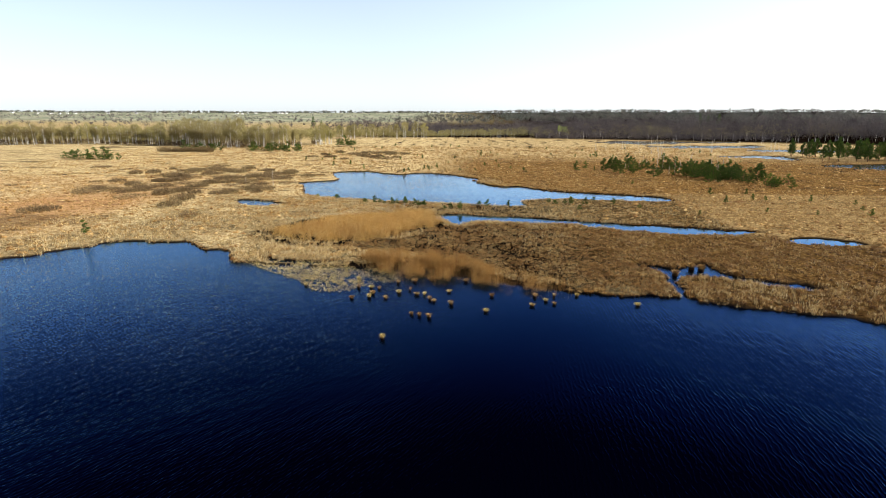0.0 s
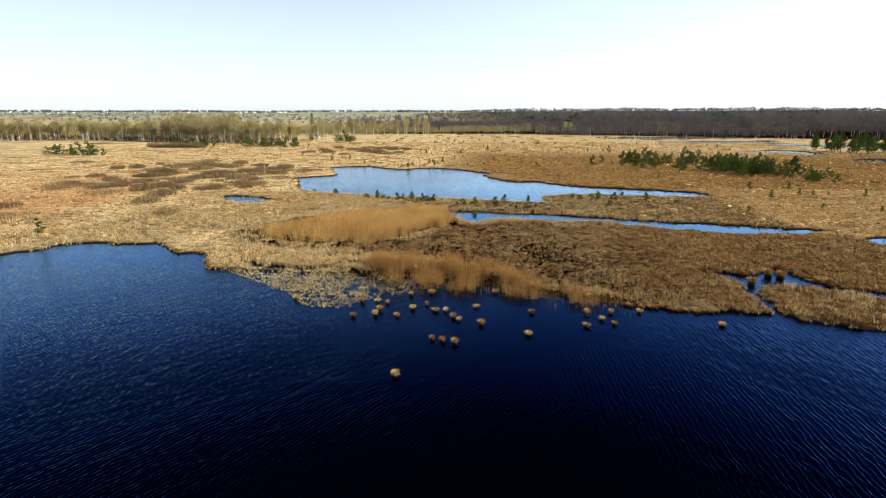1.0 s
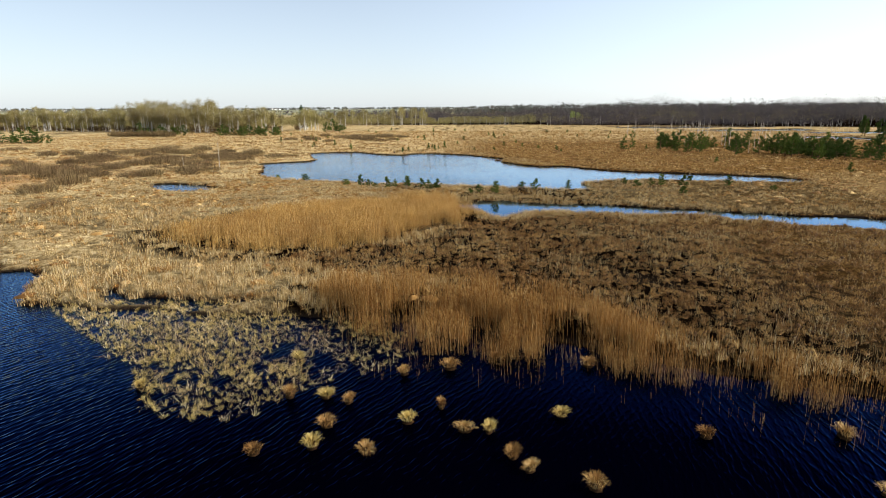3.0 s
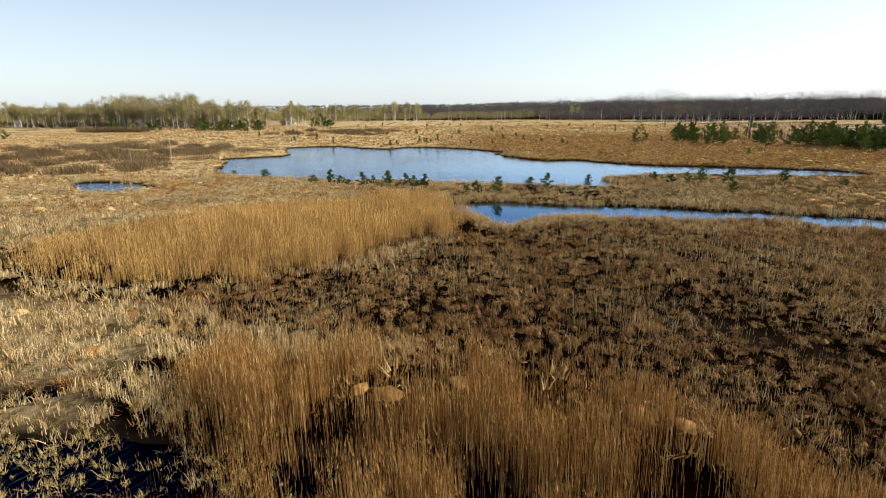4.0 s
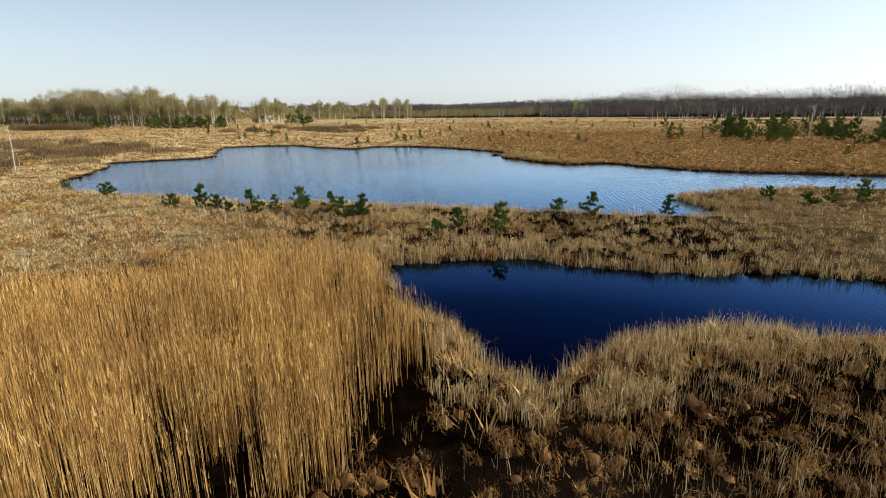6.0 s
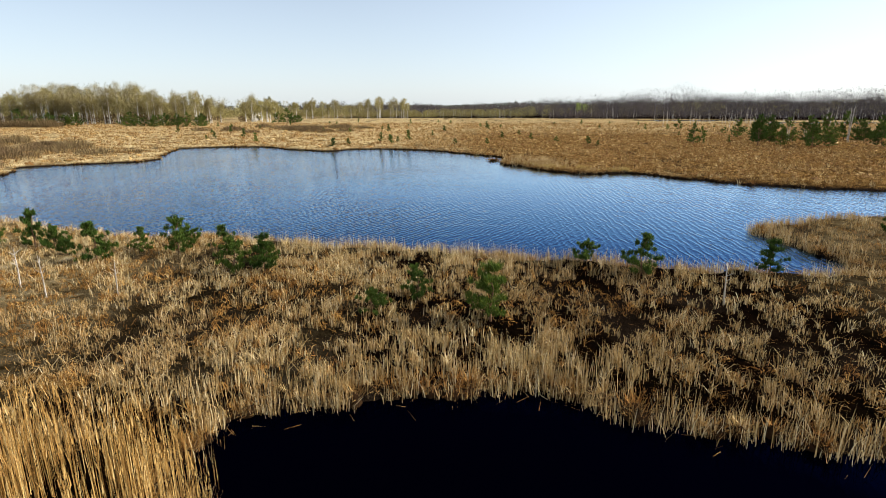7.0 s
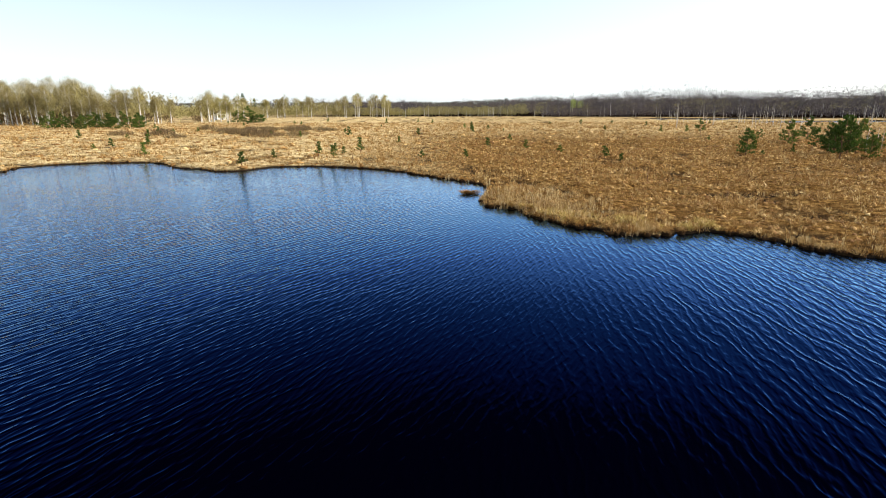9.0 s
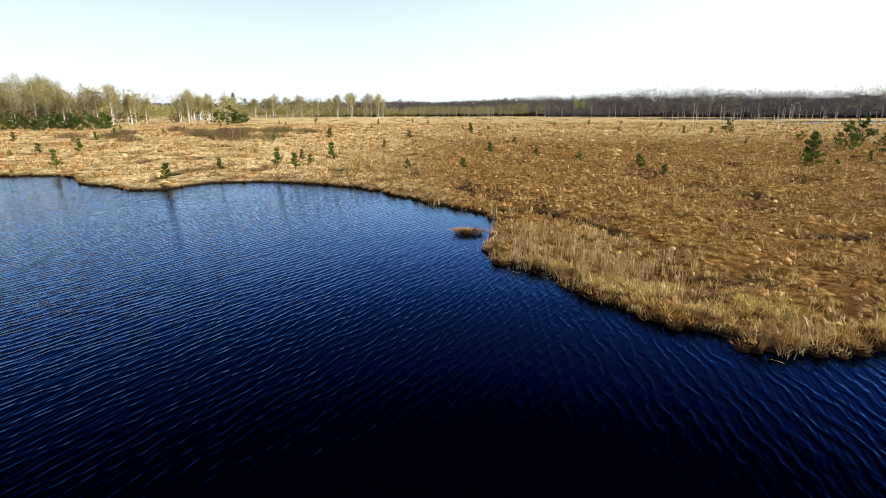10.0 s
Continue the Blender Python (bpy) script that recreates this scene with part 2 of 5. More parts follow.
def make_water_material():
    m, nt, b = fresh("dark bog water")
    pos = nt.nodes.new("ShaderNodeNewGeometry").outputs["Position"]
    def crests(turn, length, wander):
        """A train of wind ripples whose crests run at right angles to the turn."""
        mp = nt.nodes.new("ShaderNodeMapping")
        mp.vector_type = "TEXTURE"
        mp.inputs["Rotation"].default_value = (0, 0, radians(turn))
        mp.inputs["Scale"].default_value = (1, 2.2, 1)
        nt.links.new(pos, mp.inputs[0])
        w = node(nt, "ShaderNodeTexWave", Scale=0.314 / length, Distortion=wander)
        w.inputs["Detail"].default_value, w.inputs["Detail Scale"].default_value, w.inputs["Detail Roughness"].default_value = 2.5, 1.3 * length / 0.3, 0.62
        nt.links.new(mp.outputs[0], w.inputs["Vector"])
        peak = nt.nodes.new("ShaderNodeMath")
        peak.operation = "POWER"
        peak.inputs[1].default_value = 1.7
        nt.links.new(w.outputs["Fac"], peak.inputs[0])
        return peak.outputs[0]
    px = nt.nodes.new("ShaderNodeSeparateXYZ")
    nt.links.new(pos, px.inputs[0])
    bow = nt.nodes.new("ShaderNodeMapRange")
    bow.inputs[1].default_value, bow.inputs[2].default_value = -5.0, 12.0
    nt.links.new(px.outputs[0], bow.inputs[0])
    # the crests bow round from the open water to the sheltered side
    ripple = blend(nt, crests(-34, 0.30, 8.0), crests(-4, 0.36, 8.0), bow.outputs[0])
    small = crests(-20, 0.16, 9.0)
    gust = ramp(nt, noise_at(nt, 0.06, 3.0, 0.6, pos), [(0.32, (0.55, 0.55, 0.55)), (0.65, (1, 1, 1))])
    calm = nt.nodes.new("ShaderNodeMapRange")
    calm.inputs[1].default_value, calm.inputs[2].default_value, calm.inputs[3].default_value = -38.0, 12.0, 0.42
    nt.links.new(px.outputs[0], calm.inputs[0])
    gust = blend(nt, gust, calm.outputs[0], 1.0, "MULTIPLY")
    bp = node(nt, "ShaderNodeBump", Strength=1.0, Distance=0.0175)
    bp2 = node(nt, "ShaderNodeBump", Strength=1.0, Distance=0.004)
    nt.links.new(ripple, bp.inputs["Height"])
    nt.links.new(small, bp2.inputs["Height"])
    sx = nt.nodes.new("ShaderNodeSeparateXYZ")
    nt.links.new(pos, sx.inputs[0])
    lie = nt.nodes.new("ShaderNodeMapRange")
    lie.inputs[1].default_value, lie.inputs[2].default_value = 60.0, 130.0
    nt.links.new(sx.outputs[1], lie.inputs[0])
    # the lake lies half sheltered, the long pond between the reeds almost still
    shelter = ramp(nt, lie.outputs[0], [(0.15, (1, 1, 1)), (0.4, (0.06, 0.06, 0.06)), (0.72, (0.06, 0.06, 0.06)), (0.85, (0.78, 0.78, 0.78))])
    nt.links.new(blend(nt, gust, shelter, 1.0, "MULTIPLY"), bp.inputs["Strength"])
    nt.links.new(shelter, bp2.inputs["Strength"])
    nt.links.new(bp.outputs[0], bp2.inputs["Normal"])
    nt.links.new(bp2.outputs[0], b.inputs["Normal"])
    b.inputs["Base Color"].default_value = (0.0001, 0.0001, 0.0007, 1)
    b.inputs["Roughness"].default_value = 0.6
    b.inputs["Specular IOR Level"].default_value = 0.0
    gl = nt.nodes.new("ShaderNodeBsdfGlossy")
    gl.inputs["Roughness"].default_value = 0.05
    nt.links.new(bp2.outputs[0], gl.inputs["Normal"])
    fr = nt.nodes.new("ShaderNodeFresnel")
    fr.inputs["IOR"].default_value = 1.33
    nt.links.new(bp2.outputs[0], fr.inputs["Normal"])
    # bluer sky is tinted into the reflection colour, fading to white at grazing view
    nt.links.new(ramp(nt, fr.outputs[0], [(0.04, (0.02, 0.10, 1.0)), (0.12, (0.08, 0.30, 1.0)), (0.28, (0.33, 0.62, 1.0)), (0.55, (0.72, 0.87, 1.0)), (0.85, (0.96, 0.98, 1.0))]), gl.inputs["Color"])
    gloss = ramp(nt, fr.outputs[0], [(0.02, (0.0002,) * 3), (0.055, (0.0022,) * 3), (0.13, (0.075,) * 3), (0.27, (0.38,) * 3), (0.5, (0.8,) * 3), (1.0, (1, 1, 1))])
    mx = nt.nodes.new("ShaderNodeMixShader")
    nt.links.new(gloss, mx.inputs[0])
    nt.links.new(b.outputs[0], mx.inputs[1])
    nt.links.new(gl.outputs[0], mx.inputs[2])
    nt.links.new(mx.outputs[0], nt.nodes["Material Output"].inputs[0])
    return m


M_GROUND, M_WATER = make_ground_material(), make_water_material()


# ---- numbers and meshes ----
def vnoise(x, y, size, seed=0):
    """Smooth random field, 0 to 1, with grains of that size."""
    u, v = np.asarray(x) / size, np.asarray(y) / size
    i, j = np.floor(u).astype(np.int64), np.floor(v).astype(np.int64)
    fu, fv = u - i, v - j
    fu, fv = fu * fu * (3 - 2 * fu), fv * fv * (3 - 2 * fv)

    def h(a, b):
        n = (a * 374761393 + b * 668265263 + seed * 974711) & 0x7FFFFFFF
        n = ((n ^ (n >> 13)) * 1274126177) & 0x7FFFFFFF
        return ((n ^ (n >> 16)) & 0xFFFF) / 65535.0
    return (h(i, j) * (1 - fu) + h(i + 1, j) * fu) * (1 - fv) + (h(i, j + 1) * (1 - fu) + h(i + 1, j + 1) * fu) * fv


def smooth_ring(pts, n=5):
    p = np.array(pts, float)
    a, b, c, d = np.roll(p, 1, 0), p, np.roll(p, -1, 0), np.roll(p, -2, 0)
    out = []
    for k in range(n):
        t = k / n
        out.append(0.5 * (2 * b + (c - a) * t + (2 * a - 5 * b + 4 * c - d) * t * t + (3 * b - a - 3 * c + d) * t ** 3))
    return np.stack(out, 1).reshape(-1, 2)


def inside_distance(ring, x, y, reach=6.0):
    """Positive inside the ring, negative outside, clipped at reach."""
    out = np.full(x.shape, -reach)
    lo, hi = ring.min(0) - reach, ring.max(0) + reach
    near = np.nonzero((x > lo[0]) & (x < hi[0]) & (y > lo[1]) & (y < hi[1]))[0]
    a, b = ring, np.roll(ring, -1, 0)
    for s in range(0, len(near), 20000):
        k = near[s:s + 20000]
        px, py = x[k][:, None], y[k][:, None]
        dx, dy = (b - a)[:, 0], (b - a)[:, 1]
        t = np.clip(((px - a[:, 0]) * dx + (py - a[:, 1]) * dy) / (dx * dx + dy * dy + 1e-9), 0, 1)
        d = np.sqrt(((a[:, 0] + t * dx - px) ** 2 + (a[:, 1] + t * dy - py) ** 2).min(1))
        cross = ((a[:, 1] > py) != (b[:, 1] > py)) & (px < dx * (py - a[:, 1]) / (dy + 1e-12) + a[:, 0])
        out[k] = np.clip(np.where(cross.sum(1) % 2 == 1, d, -d), -reach, reach)
    return out


class Pile:
    """Collects faces for one mesh."""
    def __init__(self):
        self.v, self.q, self.t, self.n = [], [], [], 0

    def add(self, v, q=None, t=None):
        self.v.append(np.asarray(v, float).reshape(-1, 3))
        if q is not None and len(q):
            self.q.append(np.asarray(q).reshape(-1, 4) + self.n)
        if t is not None and len(t):
            self.t.append(np.asarray(t).reshape(-1, 3) + self.n)
        self.n += len(self.v[-1])

    def mesh(self, name, mat, smooth=False):
        v = np.concatenate(self.v)
        q = np.concatenate(self.q) if self.q else np.zeros((0, 4), int)
        t = np.concatenate(self.t) if self.t else np.zeros((0, 3), int)
        me = bpy.data.meshes.new(name)
        me.vertices.add(len(v))
        me.vertices.foreach_set("co", v.ravel())
        me.loops.add(q.size + t.size)
        me.loops.foreach_set("vertex_index", np.concatenate([q.ravel(), t.ravel()]).astype(np.int32))
        me.polygons.add(len(q) + len(t))
        me.polygons.foreach_set("loop_start", np.concatenate([np.arange(len(q)) * 4, q.size + np.arange(len(t)) * 3]).astype(np.int32))
        if smooth:
            me.polygons.foreach_set("use_smooth", np.ones(len(q) + len(t), bool))
        me.update()
        me.validate()
        me.materials.append(mat)
        return me


def blades(pile, base, h, az, lean, w, segs=2, bend=1.5, face=None):
    """Tapered blades that rise from base, lean towards az and end in a tip."""
    n = len(base)
    if not n:
        return
    h, az, lean, w = (np.broadcast_to(np.asarray(k, float), n) for k in (h, az, lean, w))
    face = RNG.uniform(0, 2 * np.pi, n) if face is None else face
    out = np.stack([np.cos(az), np.sin(az), np.zeros(n)], 1)
    side = np.stack([np.cos(face), np.sin(face), np.zeros(n)], 1)
    rows = []
    for k in range(segs + 1):
        u = k / segs
        c = base + out * (h * lean * u ** bend)[:, None]
        c[:, 2] += h * u * np.sqrt(np.clip(1 - (lean * u ** bend) ** 2, 0.04, 1))
        if k < segs:
            s = side * (w * (1 - 0.55 * u) * 0.5)[:, None]
            rows += [c - s, c + s]
        else:
            rows.append(c)
    v = np.stack(rows, 1)
    m = v.shape[1]
    o = (np.arange(n) * m)[:, None]
    q = np.concatenate([o + np.array([2 * k, 2 * k + 1, 2 * k + 3, 2 * k + 2]) for k in range(segs - 1)]) if segs > 1 else None
    pile.add(v, q, o + np.array([m - 3, m - 2, m - 1]))


def tube(pile, pts, radii, sides=6):
    """A round, tapered stem along the points."""
    pts, rings = [Vector(p) for p in pts], []
    for k, (p, r) in enumerate(zip(pts, radii)):
        way = (pts[min(k + 1, len(pts) - 1)] - pts[max(k - 1, 0)]).normalized()
        a = way.orthogonal().normalized()
        b = way.cross(a)
        rings.append([p + (a * math.cos(2 * math.pi * s / sides) + b * math.sin(2 * math.pi * s / sides)) * r for s in range(sides)])
    v = [list(c) for ring in rings for c in ring]
    q = [[k * sides + s, k * sides + (s + 1) % sides, (k + 1) * sides + (s + 1) % sides, (k + 1) * sides + s] for k in range(len(pts) - 1) for s in range(sides)]
    last = (len(pts) - 1) * sides
    pile.add(v, q, [[last, last + s, last + s + 1] for s in range(1, sides - 1)])


def flakes(pile, centre, size, up=0.3, normal=None):
    """Small leaf-like triangles turned at random."""
    n = len(centre)
    a = RNG.normal(size=(n, 3))
    a /= np.linalg.norm(a, axis=1)[:, None]
    b = np.cross(a, RNG.normal(size=(n, 3)))
    b /= np.linalg.norm(b, axis=1)[:, None] + 1e-9
    s = np.broadcast_to(np.asarray(size, float), n)[:, None]
    pile.add(np.stack([centre - a * s * 0.5 - b * s * 0.3, centre - a * s * 0.4 + b * s * 0.35, centre + a * s * 0.7], 1), None, np.arange(n * 3).reshape(-1, 3))


def part(name, me, parent, label=""):
    ob = new(name, me)
    ob.parent = parent
    return tagged(ob, label)


def box_mesh(name, lo, hi, mat, bevel=0.02):
    bm = bmesh.new()
    bmesh.ops.create_cube(bm, size=1)
    for v in bm.verts:
        v.co = Vector([(l + h) / 2 + c * (h - l) for l, h, c in zip(lo, hi, v.co)])
    if bevel:
        bmesh.ops.bevel(bm, geom=bm.edges[:], offset=bevel, segments=1, affect="EDGES")
    me = bpy.data.meshes.new(name)
    bm.to_mesh(me)
    bm.free()
    me.materials.append(mat)
    return me


RNG = np.random.default_rng(7)

# ---- plan: waters ----
LAKE = smooth_ring([(-62.6, 71.6), (-85, 62), (-120, 50), (-170, 20), (-190, -140), (190, -140), (170, 5), (110, 20), (75, 36), (55, 44.5), (47, 50), (44.2, 51.6), (41.1, 54.2), (37.1, 55.2), (32, 56.7), (28.6, 58.3), (27.2, 59.6), (25.5, 60), (20.6, 59.5), (17.1, 60.8), (14.5, 61.6), (10, 63), (5.2, 65.8), (1.2, 67.5), (-2.9, 68.8), (-6, 69.5), (-9, 70), (-12, 70.6), (-15, 70.4), (-19, 70.6), (-22.5, 71), (-26.5, 71.8), (-30, 72.4), (-31.4, 77), (-36, 79.2), (-41.5, 83), (-48.2, 83.3), (-53.2, 83.1), (-55.6, 79.2), (-58.2, 76.6)])
CHANNEL = smooth_ring([(25.3, 73), (29.2, 72.2), (32, 71.4), (34.5, 73.6), (36.4, 74.5), (36.5, 71.2), (37.2, 68), (40.9, 65.8), (46, 63.1), (43.6, 62), (41, 63.1), (38.4, 64.5), (34, 66.8), (31, 67), (29.6, 65.4), (28.9, 62), (28.6, 58), (27.3, 58.5), (27.3, 62.4), (28.2, 66), (28.4, 69.5)])
BIG_POND = smooth_ring([(-38.5, 138), (-42, 150), (-45, 157.5), (-42.9, 160), (-38.6, 163), (-36, 167), (-38.5, 174), (-41, 183), (-41, 188), (-36, 190.4), (-30, 190.4), (-25, 185.8), (-17.5, 181.5), (-13.5, 185.8), (-6, 184.7), (-0.5, 181.3), (4.3, 175.6), (7.3, 171.8), (7.2, 168.2), (6.9, 161.5), (9.4, 159.7), (10.2, 157), (11.9, 154.8), (13.8, 153.1), (16, 153.9), (20, 152.3), (24, 147), (29.5, 143.5), (37, 141.5), (44, 138.8), (51, 135.8), (53, 132), (50, 128), (42, 128.3), (31, 130.5), (25.2, 130.2), (21.5, 129.6), (19.2, 128.2), (16.9, 127.3), (16.7, 124), (17.3, 121), (18.4, 119.3), (15, 118.6), (12, 119.2), (7, 120.3), (1.8, 121.6), (-5, 123.2), (-12, 124.8), (-20, 126.5), (-30, 130), (-36, 134)])
LONG_POND = smooth_ring([(-3.9, 109.2), (-2, 109.9), (0.4, 110.2), (3.7, 109.8), (6.9, 109), (9.7, 108.2), (14.5, 107.6), (22.5, 104.6), (32.5, 101.4), (38, 100.6), (46.7, 97.8), (53.8, 95.1), (48.5, 91.9), (37.3, 92.3), (30.6, 95.2), (22.5, 99.2), (15, 100), (9, 101), (5, 101), (3.6, 99.5), (2.6, 97.6), (1.5, 98.2), (0.4, 99.6), (-1.3, 102.2), (-2.9, 105.5), (-3.6, 107.3)])
EAST_POND = smooth_ring([(57.7, 90.9), (56.9, 86), (64.7, 85.5), (66.7, 87.6), (62.9, 90.3)])
WEST_POND = smooth_ring([(-51, 125.2), (-47, 126), (-41.5, 123.5), (-38, 120.6), (-39.5, 117.2), (-44.5, 117.6), (-48.5, 121)])
SLIVER = smooth_ring([(-25.5, 74.5), (-23.5, 72.2), (-18.5, 71), (-15.8, 72.4), (-15.5, 73.2), (-18.6, 72.2), (-22, 73.4)])
FAR_PONDS = [smooth_ring(r) for r in (
    [(126, 268), (138, 272), (150, 272), (155, 255), (146, 246), (143, 256), (132, 262)],
    [(148, 219), (160, 228), (225, 232), (240, 205), (200, 194), (163, 206)],
    [(96, 395), (118, 372), (140, 378), (168, 392), (205, 396), (160, 408)],
    [(116, 340), (140, 330), (170, 338), (190, 352), (150, 352)],
    [(160, 310), (185, 300), (215, 312), (190, 322)])]
WATERS = [LAKE, CHANNEL, BIG_POND, LONG_POND, EAST_POND, WEST_POND, SLIVER] + FAR_PONDS
SPIT = smooth_ring([(-27, 72.2), (-24.5, 69.3), (-21, 66.6), (-17.2, 63.4), (-15, 60.5), (-13, 59.8), (-10.5, 60.6), (-9, 62.5), (-6.5, 64.5), (-4.5, 66.5), (-6, 70), (-12, 71.6), (-20, 72)])
REEDS_FRONT = smooth_ring([(-12.5, 73.5), (-10.5, 70.4), (-7.5, 66.8), (-4.4, 65), (0.7, 64.3), (3.4, 63.6), (5.6, 62.6), (7.9, 61.7), (9.8, 60.9), (13.5, 60.7), (15.5, 62), (12, 63.6), (8.8, 64.8), (6.9, 67), (5, 69.5), (2.6, 72), (-0.7, 74), (-6, 74.8), (-10, 74.8)])
REEDS_MAIN = smooth_ring([(-3.4, 107.6), (-2.4, 104.5), (-1.1, 101.5), (-0.9, 98), (-2.1, 95), (-3, 93.4), (-4.5, 92), (-7.2, 90.3), (-7.7, 88), (-10, 85.5), (-14, 83.5), (-17.3, 82.5), (-24.3, 84), (-31, 89), (-28, 94), (-26, 99.5), (-20, 104), (-14.6, 106), (-8, 107.6), (-4.5, 108.4)])


def land(x, y):
    """Distance to the nearest shore: positive on land, negative over water."""
    x, y = np.asarray(x, float), np.asarray(y, float)
    wx = x + 1.3 * (vnoise(x, y, 2.6, 1) - 0.5) + 0.6 * (vnoise(x, y, 0.9, 2) - 0.5)
    wy = y + 1.3 * (vnoise(x, y, 2.6, 3) - 0.5) + 0.6 * (vnoise(x, y, 0.9, 4) - 0.5)
    d = np.full(x.shape, 6.0)
    for ring in WATERS:
        d = np.minimum(d, -inside_distance(ring, wx, wy))
    return d


TRACK = np.array([(6.6, 178.5), (9.3, 174), (11.8, 170), (13.3, 166.3), (14.6, 161.8), (16.4, 159.6), (20, 157.6)])


def track(x, y):
    """How far into the worn track a place lies, 0 to 1."""
    best = np.full(np.shape(x), 9.0)
    for (ax, ay), (bx, by) in zip(TRACK[:-1], TRACK[1:]):
        t = np.clip(((x - ax) * (bx - ax) + (y - ay) * (by - ay)) / ((bx - ax) ** 2 + (by - ay) ** 2), 0, 1)
        best = np.minimum(best, np.hypot(ax + t * (bx - ax) - x, ay + t * (by - ay) - y))
    return np.clip(1.5 - best / 0.4, 0, 1)


def height(x, y, d):
    far = np.hypot(x, y - 100)
    bump = (0.26 + 0.22 * (y > 140)) * (vnoise(x, y, 2.2, 5) - 0.5) + 0.18 * (vnoise(x, y, 0.8, 6) - 0.5)
    z = np.where(d > 0, np.minimum(0.02 + d * 0.75, 0.30 + bump * np.clip(d, 0, 1)), np.maximum(d * 0.9, -1.6))
    z = z - 0.16 * track(x, y) * (d > 1)
    rise = np.clip((far - 700) / 2500, 0, 1)
    return z + rise * (15 + 8 * np.clip(x / 2000, -0.6, 1)) + rise * 10 * (vnoise(x, y, 600, 8) - 0.5)


def axis(lo, hi, step, end_lo, end_hi, grow):
    mid = list(np.arange(lo, hi + step * 0.5, step))
    s = step
    while mid[-1] < end_hi:
        s *= grow
        mid.append(mid[-1] + s)
    s, head = step, []
    p = mid[0]
    while p > end_lo:
        s *= grow
        p -= s
        head.append(p)
    return np.array(head[::-1] + mid)


def build_ground():
    xs, ys = axis(-34, 34, 0.45, -4600, 4600, 1.05), axis(57, 192, 0.45, -400, 4600, 1.045)
    gx, gy = np.meshgrid(xs, ys)
    x, y = gx.ravel(), gy.ravel()
    d = land(x, y)
    z = height(x, y, d)
    nx, ny = len(xs), len(ys)
    i = (np.arange(ny - 1)[:, None] * nx + np.arange(nx - 1)).ravel()
    p = Pile()
    p.add(np.stack([x, y, z], 1), np.stack([i, i + 1, i + nx + 1, i + nx], 1))
    me = p.mesh("ground", M_GROUND, smooth=True)
    # cover: heath, rusty moss, farmland; alpha: woodland floor and shade painted under marsh plants
    heath = 0.75 * np.clip((x - 16) / 14, 0, 1) * (y < 150) + np.clip((x + 10) / 18, 0, 1) * np.clip((y - 138) / 12, 0, 1) * np.clip(1.4 - (y - 200) / 60, 0.25, 1) + (inside_distance(SEDGE, x, y) > 0) * 0.7
    rust = np.clip((-x - 45) / 30, 0, 1) * np.clip(1 - np.abs(y - 118) / 60, 0, 1) * np.clip(vnoise(x, y, 28, 9) * 2.4 - 0.7, 0, 0.7)
    field = np.clip((y - 800) / 300, 0, 1) * np.clip((150 - x) / 300, 0, 1)
    wood = np.clip((y - 440 + 0.35 * np.clip(x - 40, 0, 400)) / 25, 0, 1) * (1 - field) * np.clip((x + 120) / 60, 0.25, 1)
    # dense beds raise alpha, which blackens the ground where plants would shade it
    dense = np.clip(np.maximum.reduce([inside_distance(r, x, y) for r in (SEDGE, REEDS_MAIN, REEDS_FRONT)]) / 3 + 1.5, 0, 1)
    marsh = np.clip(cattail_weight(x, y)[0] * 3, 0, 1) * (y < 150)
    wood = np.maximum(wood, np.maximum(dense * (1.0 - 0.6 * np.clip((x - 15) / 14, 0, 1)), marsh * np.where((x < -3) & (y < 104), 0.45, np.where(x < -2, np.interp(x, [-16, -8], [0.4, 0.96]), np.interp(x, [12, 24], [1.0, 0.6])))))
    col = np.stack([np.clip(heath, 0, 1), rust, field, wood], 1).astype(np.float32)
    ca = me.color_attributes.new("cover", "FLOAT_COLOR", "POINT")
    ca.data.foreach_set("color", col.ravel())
    tagged(new("ground", me), "wide flat bog ground of straw-coloured grass and brown peat", "ground", kind="structure")
    w = Pile()
    w.add([(-420, -380, 0), (420, -380, 0), (420, 520, 0), (-420, 520, 0)], [[0, 1, 2, 3]])
    tagged(new("water", w.mesh("water", M_WATER)), "dark rippled bog water reflecting the blue sky", "water", kind="structure")


